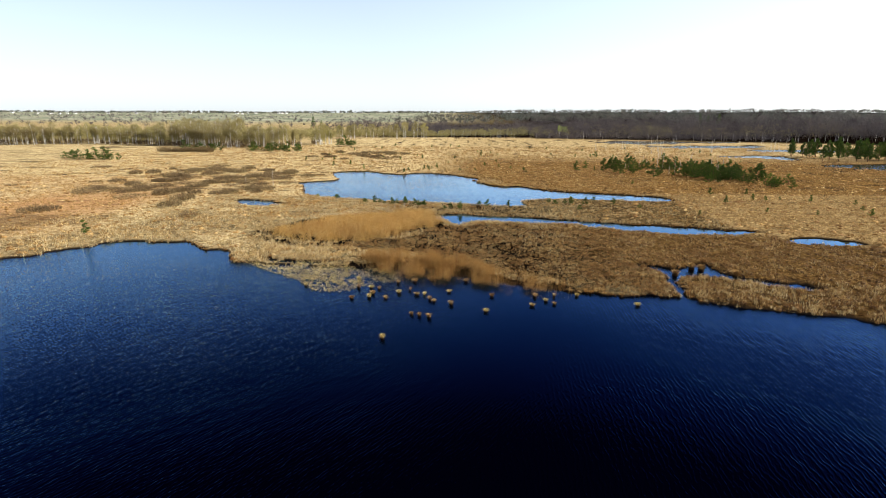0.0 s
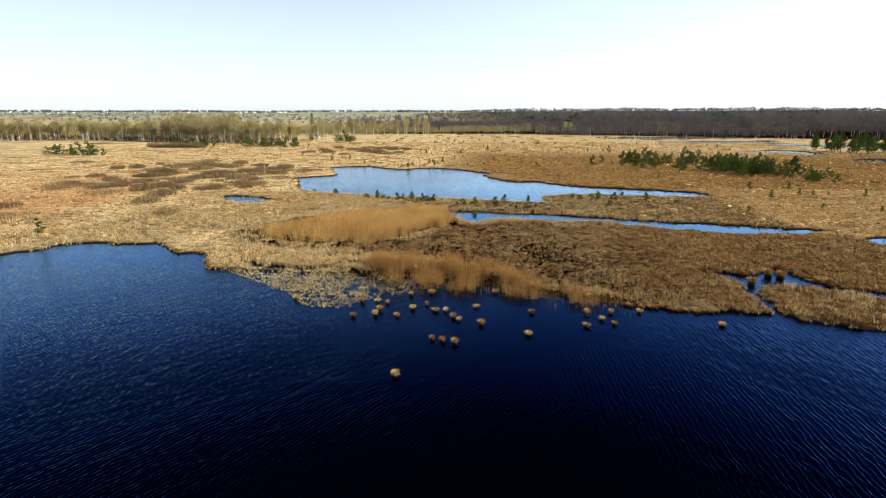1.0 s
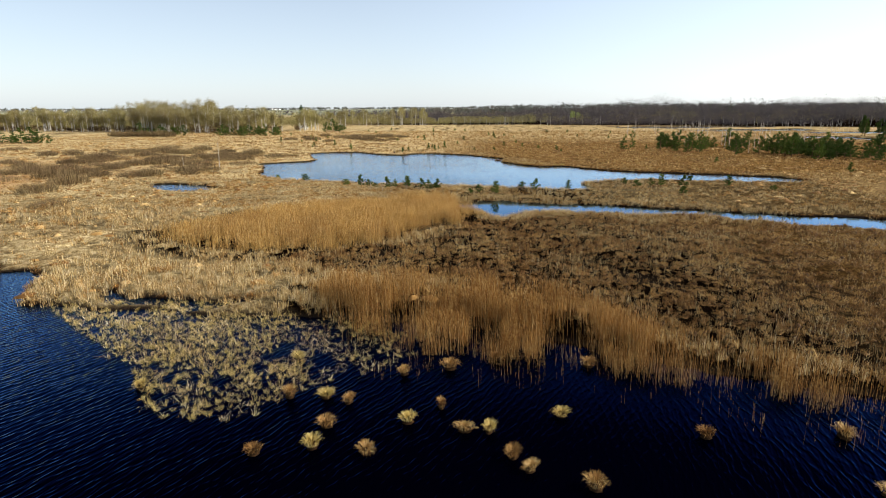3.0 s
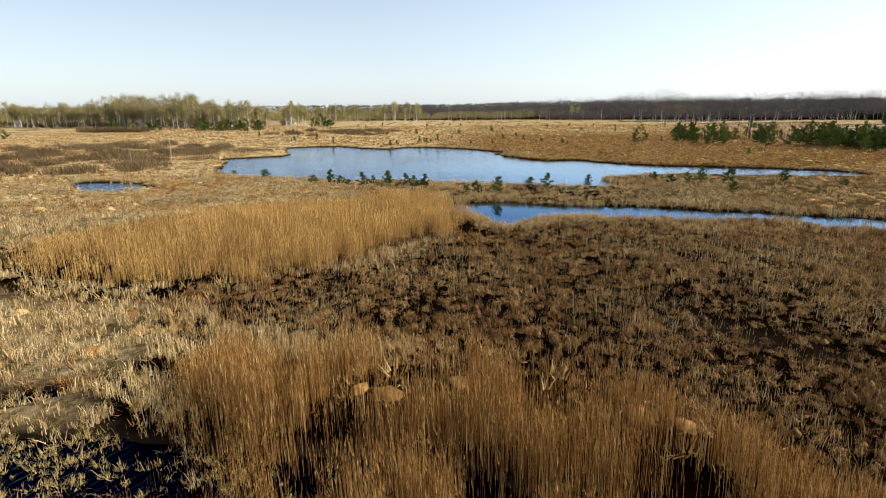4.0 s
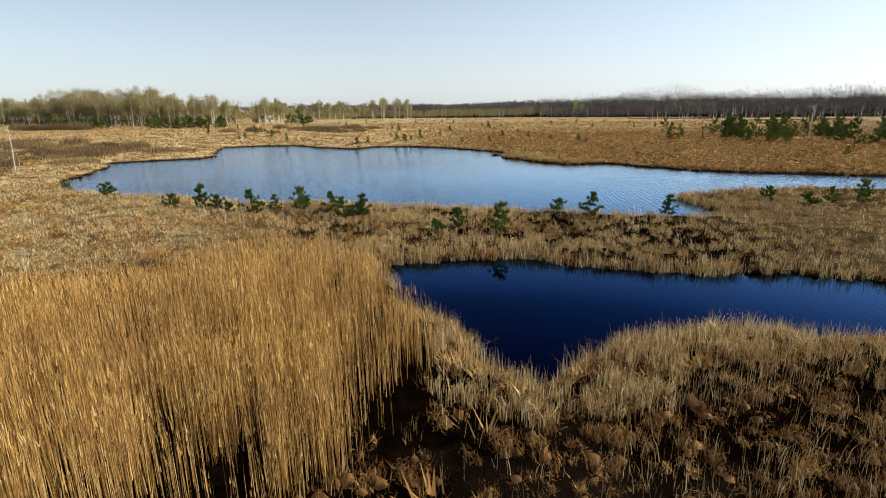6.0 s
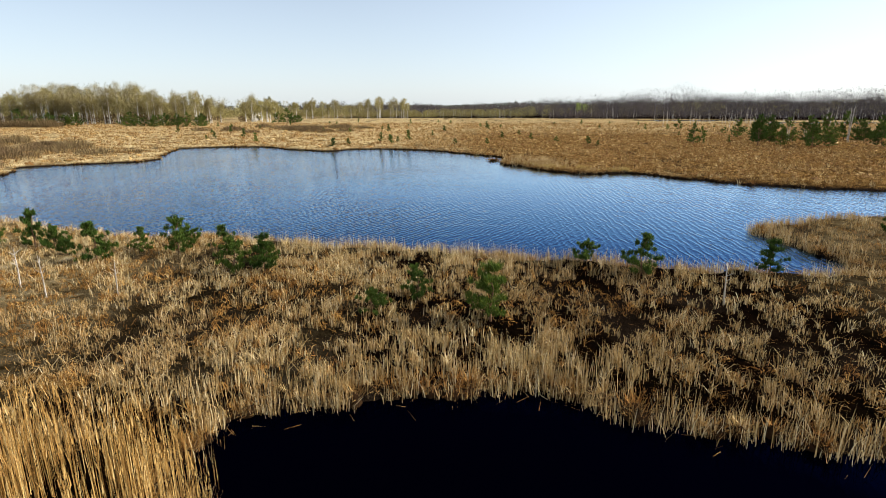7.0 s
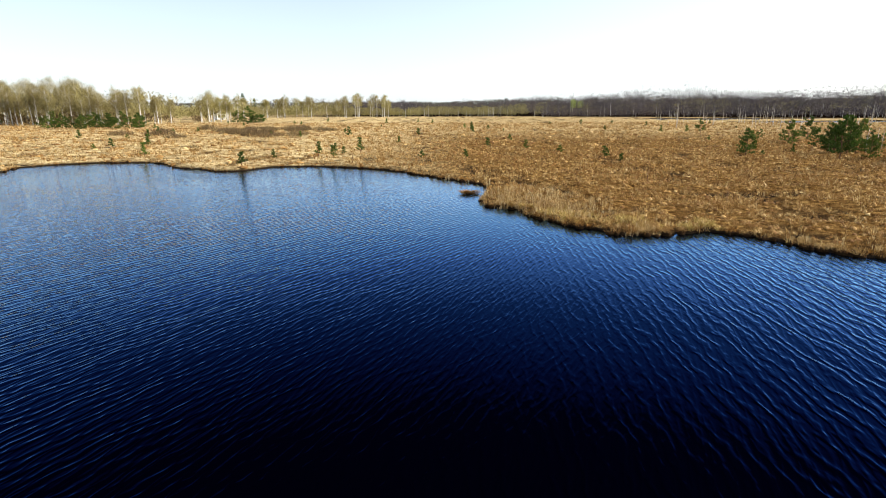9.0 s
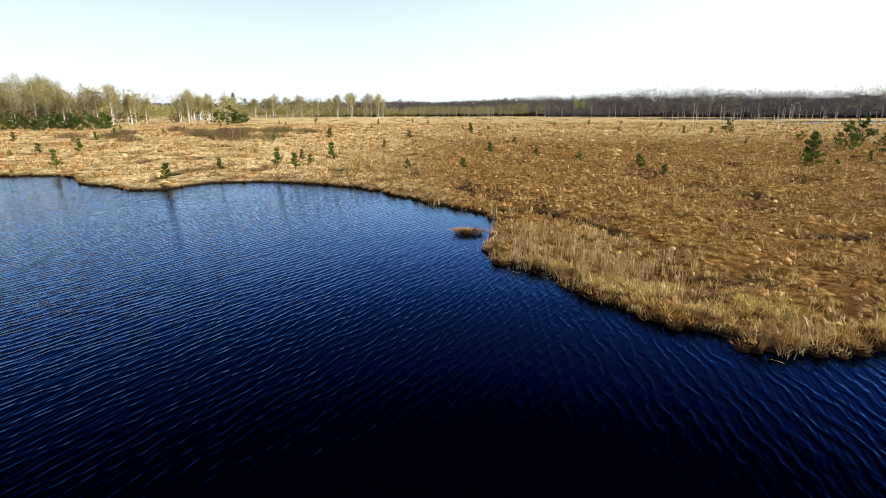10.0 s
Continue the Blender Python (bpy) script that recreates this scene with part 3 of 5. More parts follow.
SEDGE = smooth_ring([(-9, 76), (-2, 75.5), (4, 72.5), (8, 67), (12, 65), (17, 63), (24, 61.5), (28, 58), (40, 53), (52, 44), (75, 34), (80, 70), (60, 84), (50, 90), (37, 91.5), (22, 98), (9, 99.5), (4, 97), (1.8, 96.5), (-1.5, 93), (-6, 89.5), (-7, 86.5), (-13, 83), (-14, 79)])
def cattail_weight(x, y):
    d = land(x, y)
    west = np.clip((-2.5 - x) / 3, 0, 1) * (y < 104) * np.where((y > 92) | (x < -32), np.clip(vnoise(x, y, 9, 25) * 2 - 0.6, 0.05, 1), 1.0) * (inside_distance(SEDGE, x, y) < 0.5) * np.where((y > 80) & (inside_distance(SEDGE, x, y) > -3.5), 0.3, 1.0)
    strip = (y > np.where(x > 14, 95, 104)) * (y < 131) * np.clip((x + 60) / 10, 0, 1) * (x < 52) * np.where(x > 4, 0.6, 1.0)
    rim = (d < 2.0) * (y < 104) * (x > -4) * (x < 14)
    cape = np.clip(1 - np.hypot((x - 10.5) / 4.5, (y - 161.5) / 6.5), 0, 1) * 2.2 * (y > 150)
    spit = (x > 26) * (x < 75) * (y < 68 - (x - 28) * 0.2) * (y > 40)
    shore = (y > 126) * (d < 1.6) * 0.12
    w = np.maximum.reduce([west, strip * (0.8 + 0.2 * (d < 4)), rim * 0.8, np.clip(cape, 0, 1), spit * 0.8, shore])
    w = w * np.where(np.hypot((x + 46) / 13, (y - 117) / 8) < 1, 0.25, 1.0) * (d > -0.25) * (inside_distance(REEDS_MAIN, x, y) < 0.4) * (inside_distance(REEDS_FRONT, x, y) < 0.6)
    shallow = (d <= 0.2) * np.clip(inside_distance(SPIT, x, y) + 0.6, 0, 1) * (inside_distance(REEDS_FRONT, x, y) < 0.2) * np.clip(vnoise(x, y, 2.3, 24) * 2.0 - 0.3 + np.clip((-x - 9) / 8, -0.3, 0.5), 0.06, 0.9)
    return np.maximum(w, shallow), d


build_ground()


# ---- marsh plants ----
def nearness(x, y):
    """1 close under the flight line, falling with the distance from it."""
    off = np.abs(x - 1) + np.clip(y - 150, 0, None) * 0.8
    return np.clip((13.0 / (off + 9.0)) ** 1.6, 0.03, 1)


def scatter(lo, hi, per_m2, keep):
    """Random points in a rectangle, thinned by keep(x, y)."""
    n = int((hi[0] - lo[0]) * (hi[1] - lo[1]) * per_m2)
    x, y = RNG.uniform(lo[0], hi[0], n), RNG.uniform(lo[1], hi[1], n)
    k = RNG.uniform(0, 1, n) < keep(x, y)
    return x[k], y[k]


def stuff(name, pile, mat, label, category):
    return tagged(new(name, pile.mesh(name, mat)), label, category, kind="stuff")


def stand(x, y, sink=0.03):
    d = land(x, y)
    return np.stack([x, y, np.maximum(height(x, y, d), -0.5) - sink], 1), d


def reed_bed(name, ring, per_m2, tall, label, leaf, open_edge):
    lo, hi = ring.min(0) - 2.5, ring.max(0)

    def keep(x, y):
        e = inside_distance(ring, x, y)
        edge = np.clip(e / 1.6 + 0.25 + 0.6 * (vnoise(x, y, 1.1, 12) - 0.5), 0, 1) * (e > -0.3)
        edge = np.maximum(edge, 0.035 * (e > -2.6) * (y < 80) * (land(x, y) < 0.1))
        gaps = np.clip(2.6 * vnoise(x, y * 0.4, 1.5, 14) - 0.55 + 0.3 * np.clip(e - open_edge, -1.2, 3), 0.10, 1)
        return edge * gaps * np.clip(1.7 * vnoise(x, y, 0.55, 11) - 0.25, 0.04, 1) * np.clip(nearness(x, y) * 2.2, 0.2, 1)
    x, y = scatter(lo, hi, per_m2, keep)
    base, d = stand(x, y)
    e = inside_distance(ring, x, y)
    n = len(x)
    near = nearness(x, y)
    h = tall * RNG.uniform(0.62, 1.12, n) * np.where(x < -11, 0.42 + 0.58 * np.clip(e / 5.0, 0, 1), 0.72 + 0.28 * np.clip(e / 2.0, 0, 1)) * (0.85 + 0.3 * vnoise(x, y, 3.5, 13))
    az = RNG.normal(2.6, 0.9, n)
    lean = np.abs(RNG.normal(0.03, 0.045, n))
    w = 0.0095 / np.sqrt(np.clip(near * 1.8, 0.15, 1)) * RNG.uniform(0.8, 1.3, n) * np.where(e < 0.2, 0.8, 1.0)
    p, stems = Pile(), Pile()
    blades(stems, base, h, az, lean, w, 2, 1.6)
    # drooping plumes and dry leaves on the upper stems
    def along(u, k):
        c = base[k].copy()
        c[:, 2] += h[k] * u
        c[:, 0] += np.cos(az[k]) * h[k] * lean[k] * u ** 1.6
        c[:, 1] += np.sin(az[k]) * h[k] * lean[k] * u ** 1.6
        return c
    for turn in range(2):
        k = np.nonzero(RNG.uniform(size=n) < 0.4)[0]
        blades(p, along(0.86, k), h[k] * RNG.uniform(0.08, 0.16, len(k)), RNG.normal(2.6, 0.8, len(k)), RNG.uniform(0.02, 0.35, len(k)), w[k] * 1.9, 1)
    for turn in range(3):
        k = np.nonzero(RNG.uniform(size=n) < 0.55)[0]
        blades(p, along(RNG.uniform(0.45, 0.9, len(k)) if turn else RNG.uniform(0.2, 0.6, len(k)), k), h[k] * RNG.uniform(0.16, 0.32, len(k)), RNG.uniform(0, 6.28, len(k)), np.abs(RNG.normal(0.04, 0.09, len(k))), w[k] * 0.95, 1)
    stuff(name, p, leaf, label, "reeds")
    stuff("reed_stems", stems, leaf, "dense brown reed stems under the golden leaves", "reeds")


def build_cattails():
    clump, stalks, litter, moss = Pile(), Pile(), Pile(), Pile()
    x, y = scatter((-75, 48), (72, 178), 26.0, lambda a, b: cattail_weight(a, b)[0] * np.clip(2.3 * vnoise(a, b, 0.7, 21) - 0.5, 0.03, 1) * np.clip(nearness(a, b) * 1.6, 0.07, 1))
    base, d = stand(x, y)
    base[:, 2] = np.maximum(base[:, 2], -0.12)
    near = np.clip(nearness(x, y) * 1.6, 0.07, 1)
    grow = np.minimum(1 / np.sqrt(near), 2.6)
    n = len(x)
    spit = (inside_distance(SPIT, x, y) > -0.4) & (d < 0.4)
    tall = (0.65 + 0.6 * vnoise(x, y, 4, 22)) * np.where(spit, 0.36, 0.68) * np.where((y > 104) & (y < 140), np.clip(0.95 - 0.12 * d, 0.55, 0.9), 1.0)
    for k in range(8):
        o = base.copy()
        r = RNG.uniform(0, 0.13, n) * grow
        a = RNG.uniform(0, 6.28, n)
        o[:, 0] += r * np.cos(a)
        o[:, 1] += r * np.sin(a)
        h = RNG.uniform(0.3, 0.95, n) * tall
        lean, w = np.abs(RNG.normal(0.05, 0.15, n)), RNG.uniform(0.008, 0.017, n) * grow
        if k < 2:
            blades(moss, o[spit], h[spit], a[spit], lean[spit] + 0.2, w[spit] * 1.1, 2, 1.6)
            blades(clump, o[~spit], h[~spit], a[~spit], lean[~spit], w[~spit], 2, 1.8)
        else:
            blades(clump, o, h, a, lean, w, 2, 1.8)
    # stout leaf sheaths
    for k in range(2):
        o = base + np.concatenate([RNG.normal(0, 0.10, (n, 2)) * grow[:, None], np.zeros((n, 1))], 1)
        for turn in (0.0, 1.57):
            blades(stalks, o, RNG.uniform(0.3, 0.8, n) * tall, RNG.uniform(0, 6.28, n), np.abs(RNG.normal(0.03, 0.10, n)), RNG.uniform(0.011, 0.021, n) * grow, 2, 1.5, np.full(n, turn))
    # broken leaves that hang over, and straw lying flat
    for k in range(2):
        o = base.copy()
        o[:, 2] += RNG.uniform(0.05, 0.45, n) * tall
        blades(clump, o, RNG.uniform(0.2, 0.5, n), RNG.uniform(0, 6.28, n), RNG.uniform(0.75, 0.97, n), RNG.uniform(0.008, 0.018, n) * grow, 2, 1.0)
    for k in range(2):
        o = base.copy()
        o[:, :2] += RNG.normal(0, 0.35, (n, 2))
        o[:, 2] = np.maximum(o[:, 2], 0) + RNG.uniform(0.03, 0.16, n)
        blades(litter, o[~spit], RNG.uniform(0.2, 0.55, n)[~spit], RNG.uniform(0, 6.28, n)[~spit], 0.97, (RNG.uniform(0.008, 0.018, n) * grow)[~spit], 1)
    # pale straw standing in the water along the banks of the strip
    ex, ey = scatter((-9, 98), (34, 129), 46.0, lambda a, b: (land(a, b) > -0.4) * (land(a, b) < 0.3) * np.clip(2.4 * vnoise(a, b, 0.8, 28) - 0.5, 0.05, 1) * (inside_distance(REEDS_MAIN, a, b) < 0))
    eb, ed = stand(ex, ey)
    m = len(ex)
    for k in range(4):
        o = eb + np.concatenate([RNG.normal(0, 0.06, (m, 2)), np.zeros((m, 1))], 1)
        blades(stalks, o, RNG.uniform(0.25, 0.85, m) + np.clip(-o[:, 2], 0, 0.4), RNG.uniform(0, 6.28, m), np.abs(RNG.normal(0.08, 0.2, m)), RNG.uniform(0.009, 0.018, m), 2, 1.5)
    stuff("cattail_stand", clump, M_CATTAIL, "pale dry cattail leaves standing in tufts on the marsh", "cattails")
    stuff("cattail_stalks", stalks, M_CATTAIL, "stout pale cattail stalks standing in the marsh", "cattails")
    stuff("fallen_straw", litter, M_SEDGE, "brown fallen straw lying over the marsh ground", "straw")
    mx, my = scatter((-28, 58), (-3, 74), 42.0, lambda a, b: (inside_distance(SPIT, a, b) > -0.3) * (land(a, b) < 0.3) * np.clip(1.9 * vnoise(a, b, 1.3, 27) - 0.55 + np.clip((-a - 12) / 8, -0.4, 0.6), 0.015, 0.9))
    for pile, part_of in ((moss, slice(0, None, 3)), (clump, slice(1, None, 3)), (clump, slice(2, None, 3))):
        ax, ay = mx[part_of], my[part_of]
        tussock_blades(pile, ax, ay, np.full(len(ax), -0.03), RNG.uniform(0.05, 0.14, len(ax)), 16, RNG.uniform(0.10, 0.26, len(ax)), 0.012, (0.1, 0.95), 1)
    stuff("mossy_tufts", moss, M_MOSS, "yellowish mossy grass tufts standing in shallow water", "grass")


def tussock_blades(p, x, y, z, size, count, h, w, droop=(0.35, 0.95), segs=2, outward=0.35):
    """Blades that fountain out of mounds at x, y."""
    n = len(x)
    for k in range(count):
        a, r = RNG.uniform(0, 6.28, n), np.sqrt(RNG.uniform(0, 1, n)) * size
        o = np.stack([x + r * np.cos(a) * 0.8, y + r * np.sin(a) * 0.8, z + 0.5 * h * (1 - (r / size) ** 2)], 1)
        way = a + RNG.normal(0, 0.4, n)
        blades(p, o, h * RNG.uniform(0.7, 1.3, n), way, RNG.uniform(*droop, n), w * RNG.uniform(0.7, 1.4, n), segs, 1.4, way + np.pi / 2 + RNG.normal(0, outward, n))


def thatch(p, x, y, z, size, h, count, w):
    """Leaves that hang over the sides of mounds at x, y, mostly laid over to one side."""
    n = len(x)
    lay = 9.0 * vnoise(x, y, 2.4, 37) + RNG.normal(0, 0.7, n)
    for k in range(count):
        a = lay + RNG.normal(0, 1.15, n)
        turn, r0 = RNG.normal(0, 0.9, n), np.sqrt(RNG.uniform(0, 1, n)) * 0.8
        r1, lift = r0 + RNG.uniform(0.3, 0.7, n), RNG.uniform(0.02, 0.34, n) * h
        wide = w * RNG.uniform(0.6, 1.5, n) * 0.5
        rows = []
        for u in (0.0, 0.5, 1.0):
            r, b = r0 + (r1 - r0) * u, a + turn * u
            c = np.stack([x + r * size * np.cos(b), y + r * size * np.sin(b), z + h * np.maximum(1 - r * r, -0.15) + lift * (1 + 1.4 * u * (1 - u))], 1)
            s = np.stack([-np.sin(b), np.cos(b), RNG.normal(0, 0.5, n)], 1) * (wide * (1 - 0.5 * u))[:, None]
            rows += [c - s, c + s] if u < 1 else [c]
        o = (np.arange(n) * 5)[:, None]
        p.add(np.stack(rows, 1), o + np.array([0, 1, 3, 2]), o + np.array([2, 3, 4]))


def mounds(p, x, y, z, size, h, rough=0.15, sides=7):
    """Low, uneven domes under the tussocks."""
    n = len(x)
    rows = []
    for rr, zz in ((1.0, -0.25), (0.85, 0.35), (0.45, 0.8)):
        for s in range(sides):
            a = 2 * np.pi * s / sides
            j = RNG.uniform(1 - rough, 1 + rough, n)
            rows.append(np.stack([x + np.cos(a) * size * rr * j, y + np.sin(a) * size * rr * j, z + h * zz * RNG.uniform(1.15 - rough, 0.85 + rough, n)], 1))
    rows.append(np.stack([x, y, z + h * 0.95], 1))
    v = np.stack(rows, 1)
    o = (np.arange(n) * v.shape[1])[:, None]
    q, t = [], []
    for s in range(sides):
        s2 = (s + 1) % sides
        q += [o + np.array([s, s2, sides + s2, sides + s]), o + np.array([sides + s, sides + s2, 2 * sides + s2, 2 * sides + s])]
        t.append(o + np.array([2 * sides + s, 2 * sides + s2, 3 * sides]))
    p.add(v, np.concatenate(q), np.concatenate(t))


def build_sedge():
    def keep(a, b):
        return (inside_distance(SEDGE, a, b) > -2.2) * (land(a, b) > 0.1) * (inside_distance(REEDS_MAIN, a, b) < 0.5) * (inside_distance(REEDS_FRONT, a, b) < 0.3) * np.clip(nearness(a, b) * 2.0, 0.12, 1) * (0.35 + 0.65 * vnoise(a, b, 1.6, 31))
    gx, gy = np.meshgrid(np.arange(-17, 80, 0.46), np.arange(36, 102, 0.46))
    x, y = gx.ravel() + RNG.uniform(-0.4, 0.4, gx.size), gy.ravel() + RNG.uniform(-0.4, 0.4, gx.size)
    k = RNG.uniform(size=gx.size) < 2.6 * keep(x, y) * np.clip(2.6 * vnoise(x, y, 1.1, 36) - 0.3, 0.3, 1.2)
    x, y = x[k], y[k]
    base, d = stand(x, y)
    near = np.clip(nearness(x, y) * 2.0, 0.12, 1)
    size = RNG.uniform(0.12, 0.32, len(x)) / near ** 0.35
    # smaller clods lean against the first ones
    side = 9.0 * vnoise(x, y, 2.4, 37) + 1.57
    k = RNG.uniform(size=len(x)) < 0.75
    x, y = np.concatenate([x, x[k] + np.cos(side[k]) * size[k] * 0.95]), np.concatenate([y, y[k] + np.sin(side[k]) * size[k] * 0.95])
    base, near, size = np.concatenate([base, base[k]]), np.concatenate([near, near[k]]), np.concatenate([size, size[k] * RNG.uniform(0.45, 0.8, k.sum())])
    h = RNG.uniform(0.22, 0.56, len(x)) * (0.5 + 0.9 * vnoise(x, y, 2, 34)) * (0.55 + size)
    core = Pile()
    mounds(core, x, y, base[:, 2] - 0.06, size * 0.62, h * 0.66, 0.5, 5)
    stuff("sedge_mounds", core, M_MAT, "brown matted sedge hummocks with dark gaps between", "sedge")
    p = Pile()
    n = len(x)
    grow = np.minimum(1 / np.sqrt(near), 2.4)
    thatch(p, x, y, base[:, 2] - 0.06, size * 1.1, h * 0.85, 9, 0.012 * grow)
    lay = 9.0 * vnoise(x, y, 2.4, 37)
    for k in range(34):
        a, r = RNG.uniform(0, 6.28, n), np.sqrt(RNG.uniform(0, 1, n)) * size
        o = np.stack([x + r * np.cos(a), y + r * np.sin(a), base[:, 2] + 0.6 * h * np.exp(-(r / size) ** 2) * RNG.uniform(0, 1, n)], 1)
        blades(p, o, h * RNG.uniform(0.25, 0.95, n), np.where(RNG.uniform(size=n) < 0.5, a, lay) + RNG.normal(0, 0.8, n), RNG.uniform(0, 0.97, n), 0.011 * grow * RNG.uniform(0.6, 1.4, n), 1)
    stuff("sedge_hummocks", p, M_SEDGE, "drooping dry sedge thatch on low hummocks", "sedge")
    low = Pile()
    ux, uy = scatter((-30, 60), (34, 124), 30.0, lambda a, b: np.where(b < 102, 0.05, 0.45) * np.where(a > -2, 0.4, 1.0) * (land(a, b) > 0.15) * np.clip(nearness(a, b) * 1.4 - 0.25, 0, 1) * (inside_distance(REEDS_MAIN, a, b) < 0.5) * ((inside_distance(SEDGE, a, b) > -2) | (b > 104)))
    ub, d = stand(ux, uy, 0.0)
    m = len(ux)
    ua = RNG.uniform(0, 6.28, m)
    blades(low, ub, RNG.uniform(0.10, 0.22, m), ua, RNG.uniform(0.3, 0.95, m), RNG.uniform(0.014, 0.03, m), 1, 1.3, ua + np.pi / 2)
    hx, hy = scatter((-40, 103), (50, 130), 8.0, lambda a, b: np.clip((-a - 1) / 4, 0.22, 1) * (land(a, b) > 0.5) * (inside_distance(REEDS_MAIN, a, b) < -0.5) * np.clip(nearness(a, b) * 1.5, 0.1, 1) * (vnoise(a, b, 2.5, 35) > 0.35))
    hb, d = stand(hx, hy)
    grow = np.minimum(1 / np.sqrt(np.clip(nearness(hx, hy) * 1.5, 0.1, 1)), 2.2)
    hs, hh = RNG.uniform(0.10, 0.30, len(hx)) * grow, RNG.uniform(0.10, 0.30, len(hx))
    thatch(low, hx, hy, hb[:, 2] - 0.04, hs, hh, 16, 0.016 * grow)
    tussock_blades(low, hx, hy, hb[:, 2], hs * 1.2, 12, hh * 0.8, 0.013 * grow, (0.1, 0.95), 1)
    stuff("marsh_undergrowth", low, M_UNDER, "low rusty-brown moss and sedge under the stalks", "undergrowth")
    tall = Pile()
    x, y = scatter((-16, 57), (76, 102), 15.0, lambda a, b: keep(a, b) * np.clip(vnoise(a, b, 5, 33) * 2.2 - 0.5, 0.25, 1))
    base, d = stand(x, y)
    for k in range(5):
        o = base.copy()
        o[:, :2] += RNG.normal(0, 0.14, (len(x), 2))
        blades(tall, o, RNG.uniform(0.25, 0.7, len(x)), RNG.uniform(0, 6.28, len(x)), np.abs(RNG.normal(0.1, 0.25, len(x))), RNG.uniform(0.005, 0.010, len(x)) / np.sqrt(np.clip(nearness(x, y) * 2, 0.2, 1)), 2, 1.8)
    stuff("dead_cattail_stalks", tall, M_CATTAIL, "scattered broken cattail stalks among the sedge", "cattails")


def build_bog():
    """Short tufts over the open bog beyond the ponds and west of the lake."""
    def keep(a, b):
        d = land(a, b)
        inner = (inside_distance(SEDGE, a, b) > 0) | (inside_distance(REEDS_MAIN, a, b) > 0) | (inside_distance(REEDS_FRONT, a, b) > 0)
        off = np.hypot(np.clip(np.abs(a - 6) - 6, 0, None), np.clip(b - 152, 0, None))
        return (d > 0.0) * ~inner * (1 - 0.9 * track(a, b)) * ~((b > 100) & (b < 131) & (a > -34)) * np.clip((14 / (off + 12)) ** 1.9, 0.008, 1) * (0.3 + 0.7 * vnoise(a, b, 1.8, 41)) * np.clip((vnoise(a, b, 0.75, 44) - 0.3) * 4, 0.1, 1)
    p = Pile()
    x, y = scatter((-60, 98), (75, 225), 19.0, keep)
    x2, y2 = scatter((-170, 60), (170, 330), 0.75, lambda a, b: (land(a, b) > 0.3) * (0.1 + 0.9 * vnoise(a, b, 5, 42)) * (np.hypot(a - 6, b - 150) > 26) * ~((b > 98) & (b < 131) & (a > -34) & (a < 40)) * (inside_distance(REEDS_MAIN, a, b) < 0) * (inside_distance(SEDGE, a, b) < 0))
    for px, py, many, grow in ((x, y, 16, 1.0), (x2, y2, 9, 2.2)):
        base, d = stand(px, py)
        n = len(px)
        size, h = RNG.uniform(0.10, 0.26, n) * grow, RNG.uniform(0.14, 0.30, n) * (0.6 + 0.4 * grow) * (0.6 + 0.8 * vnoise(px, py, 2.5, 43))
        tussock_blades(p, px, py, base[:, 2], size, many, h * 1.2, 0.03 * grow, (0.3, 0.95), 1)
    lumps = Pile()
    for (lo, hi, per_m2, wide, tall, many) in (((-12, 150), (56, 205), 3.2, (0.10, 0.27), (0.10, 0.25), 9), ((-130, 70), (170, 330), 0.22, (0.25, 0.8), (0.15, 0.36), 8)):
        inner_part = many == 9
        hx, hy = scatter(lo, hi, per_m2, lambda a, b: (land(a, b) > 0.5) * (1 - track(a, b)) * (0.25 + 0.75 * vnoise(a, b, 7, 45)) * (inside_distance(REEDS_MAIN, a, b) < -1) * (inside_distance(SEDGE, a, b) < -1) * ~((b > 98) & (b < 131) & (a > -30) & (a < 30)) * (inner_part | (b < 150) | (b > 205) | (a < -12) | (a > 56)))
        hb, d = stand(hx, hy)
        hs, hh = RNG.uniform(*wide, len(hx)), RNG.uniform(*tall, len(hx))
        mounds(lumps, hx, hy, hb[:, 2] - 0.05, hs * 0.85, hh * 0.9, 0.42, 5)
        thatch(p, hx, hy, hb[:, 2] - 0.05, hs, hh, many, 0.022 * wide[0] / 0.10)
    stuff("bog_hummocks", lumps, M_SEDGE, "low tawny grass hummocks on the open bog", "hummocks")
    stuff("bog_grass", p, M_BOG, "short dry tawny bog grass in tufts", "grass")


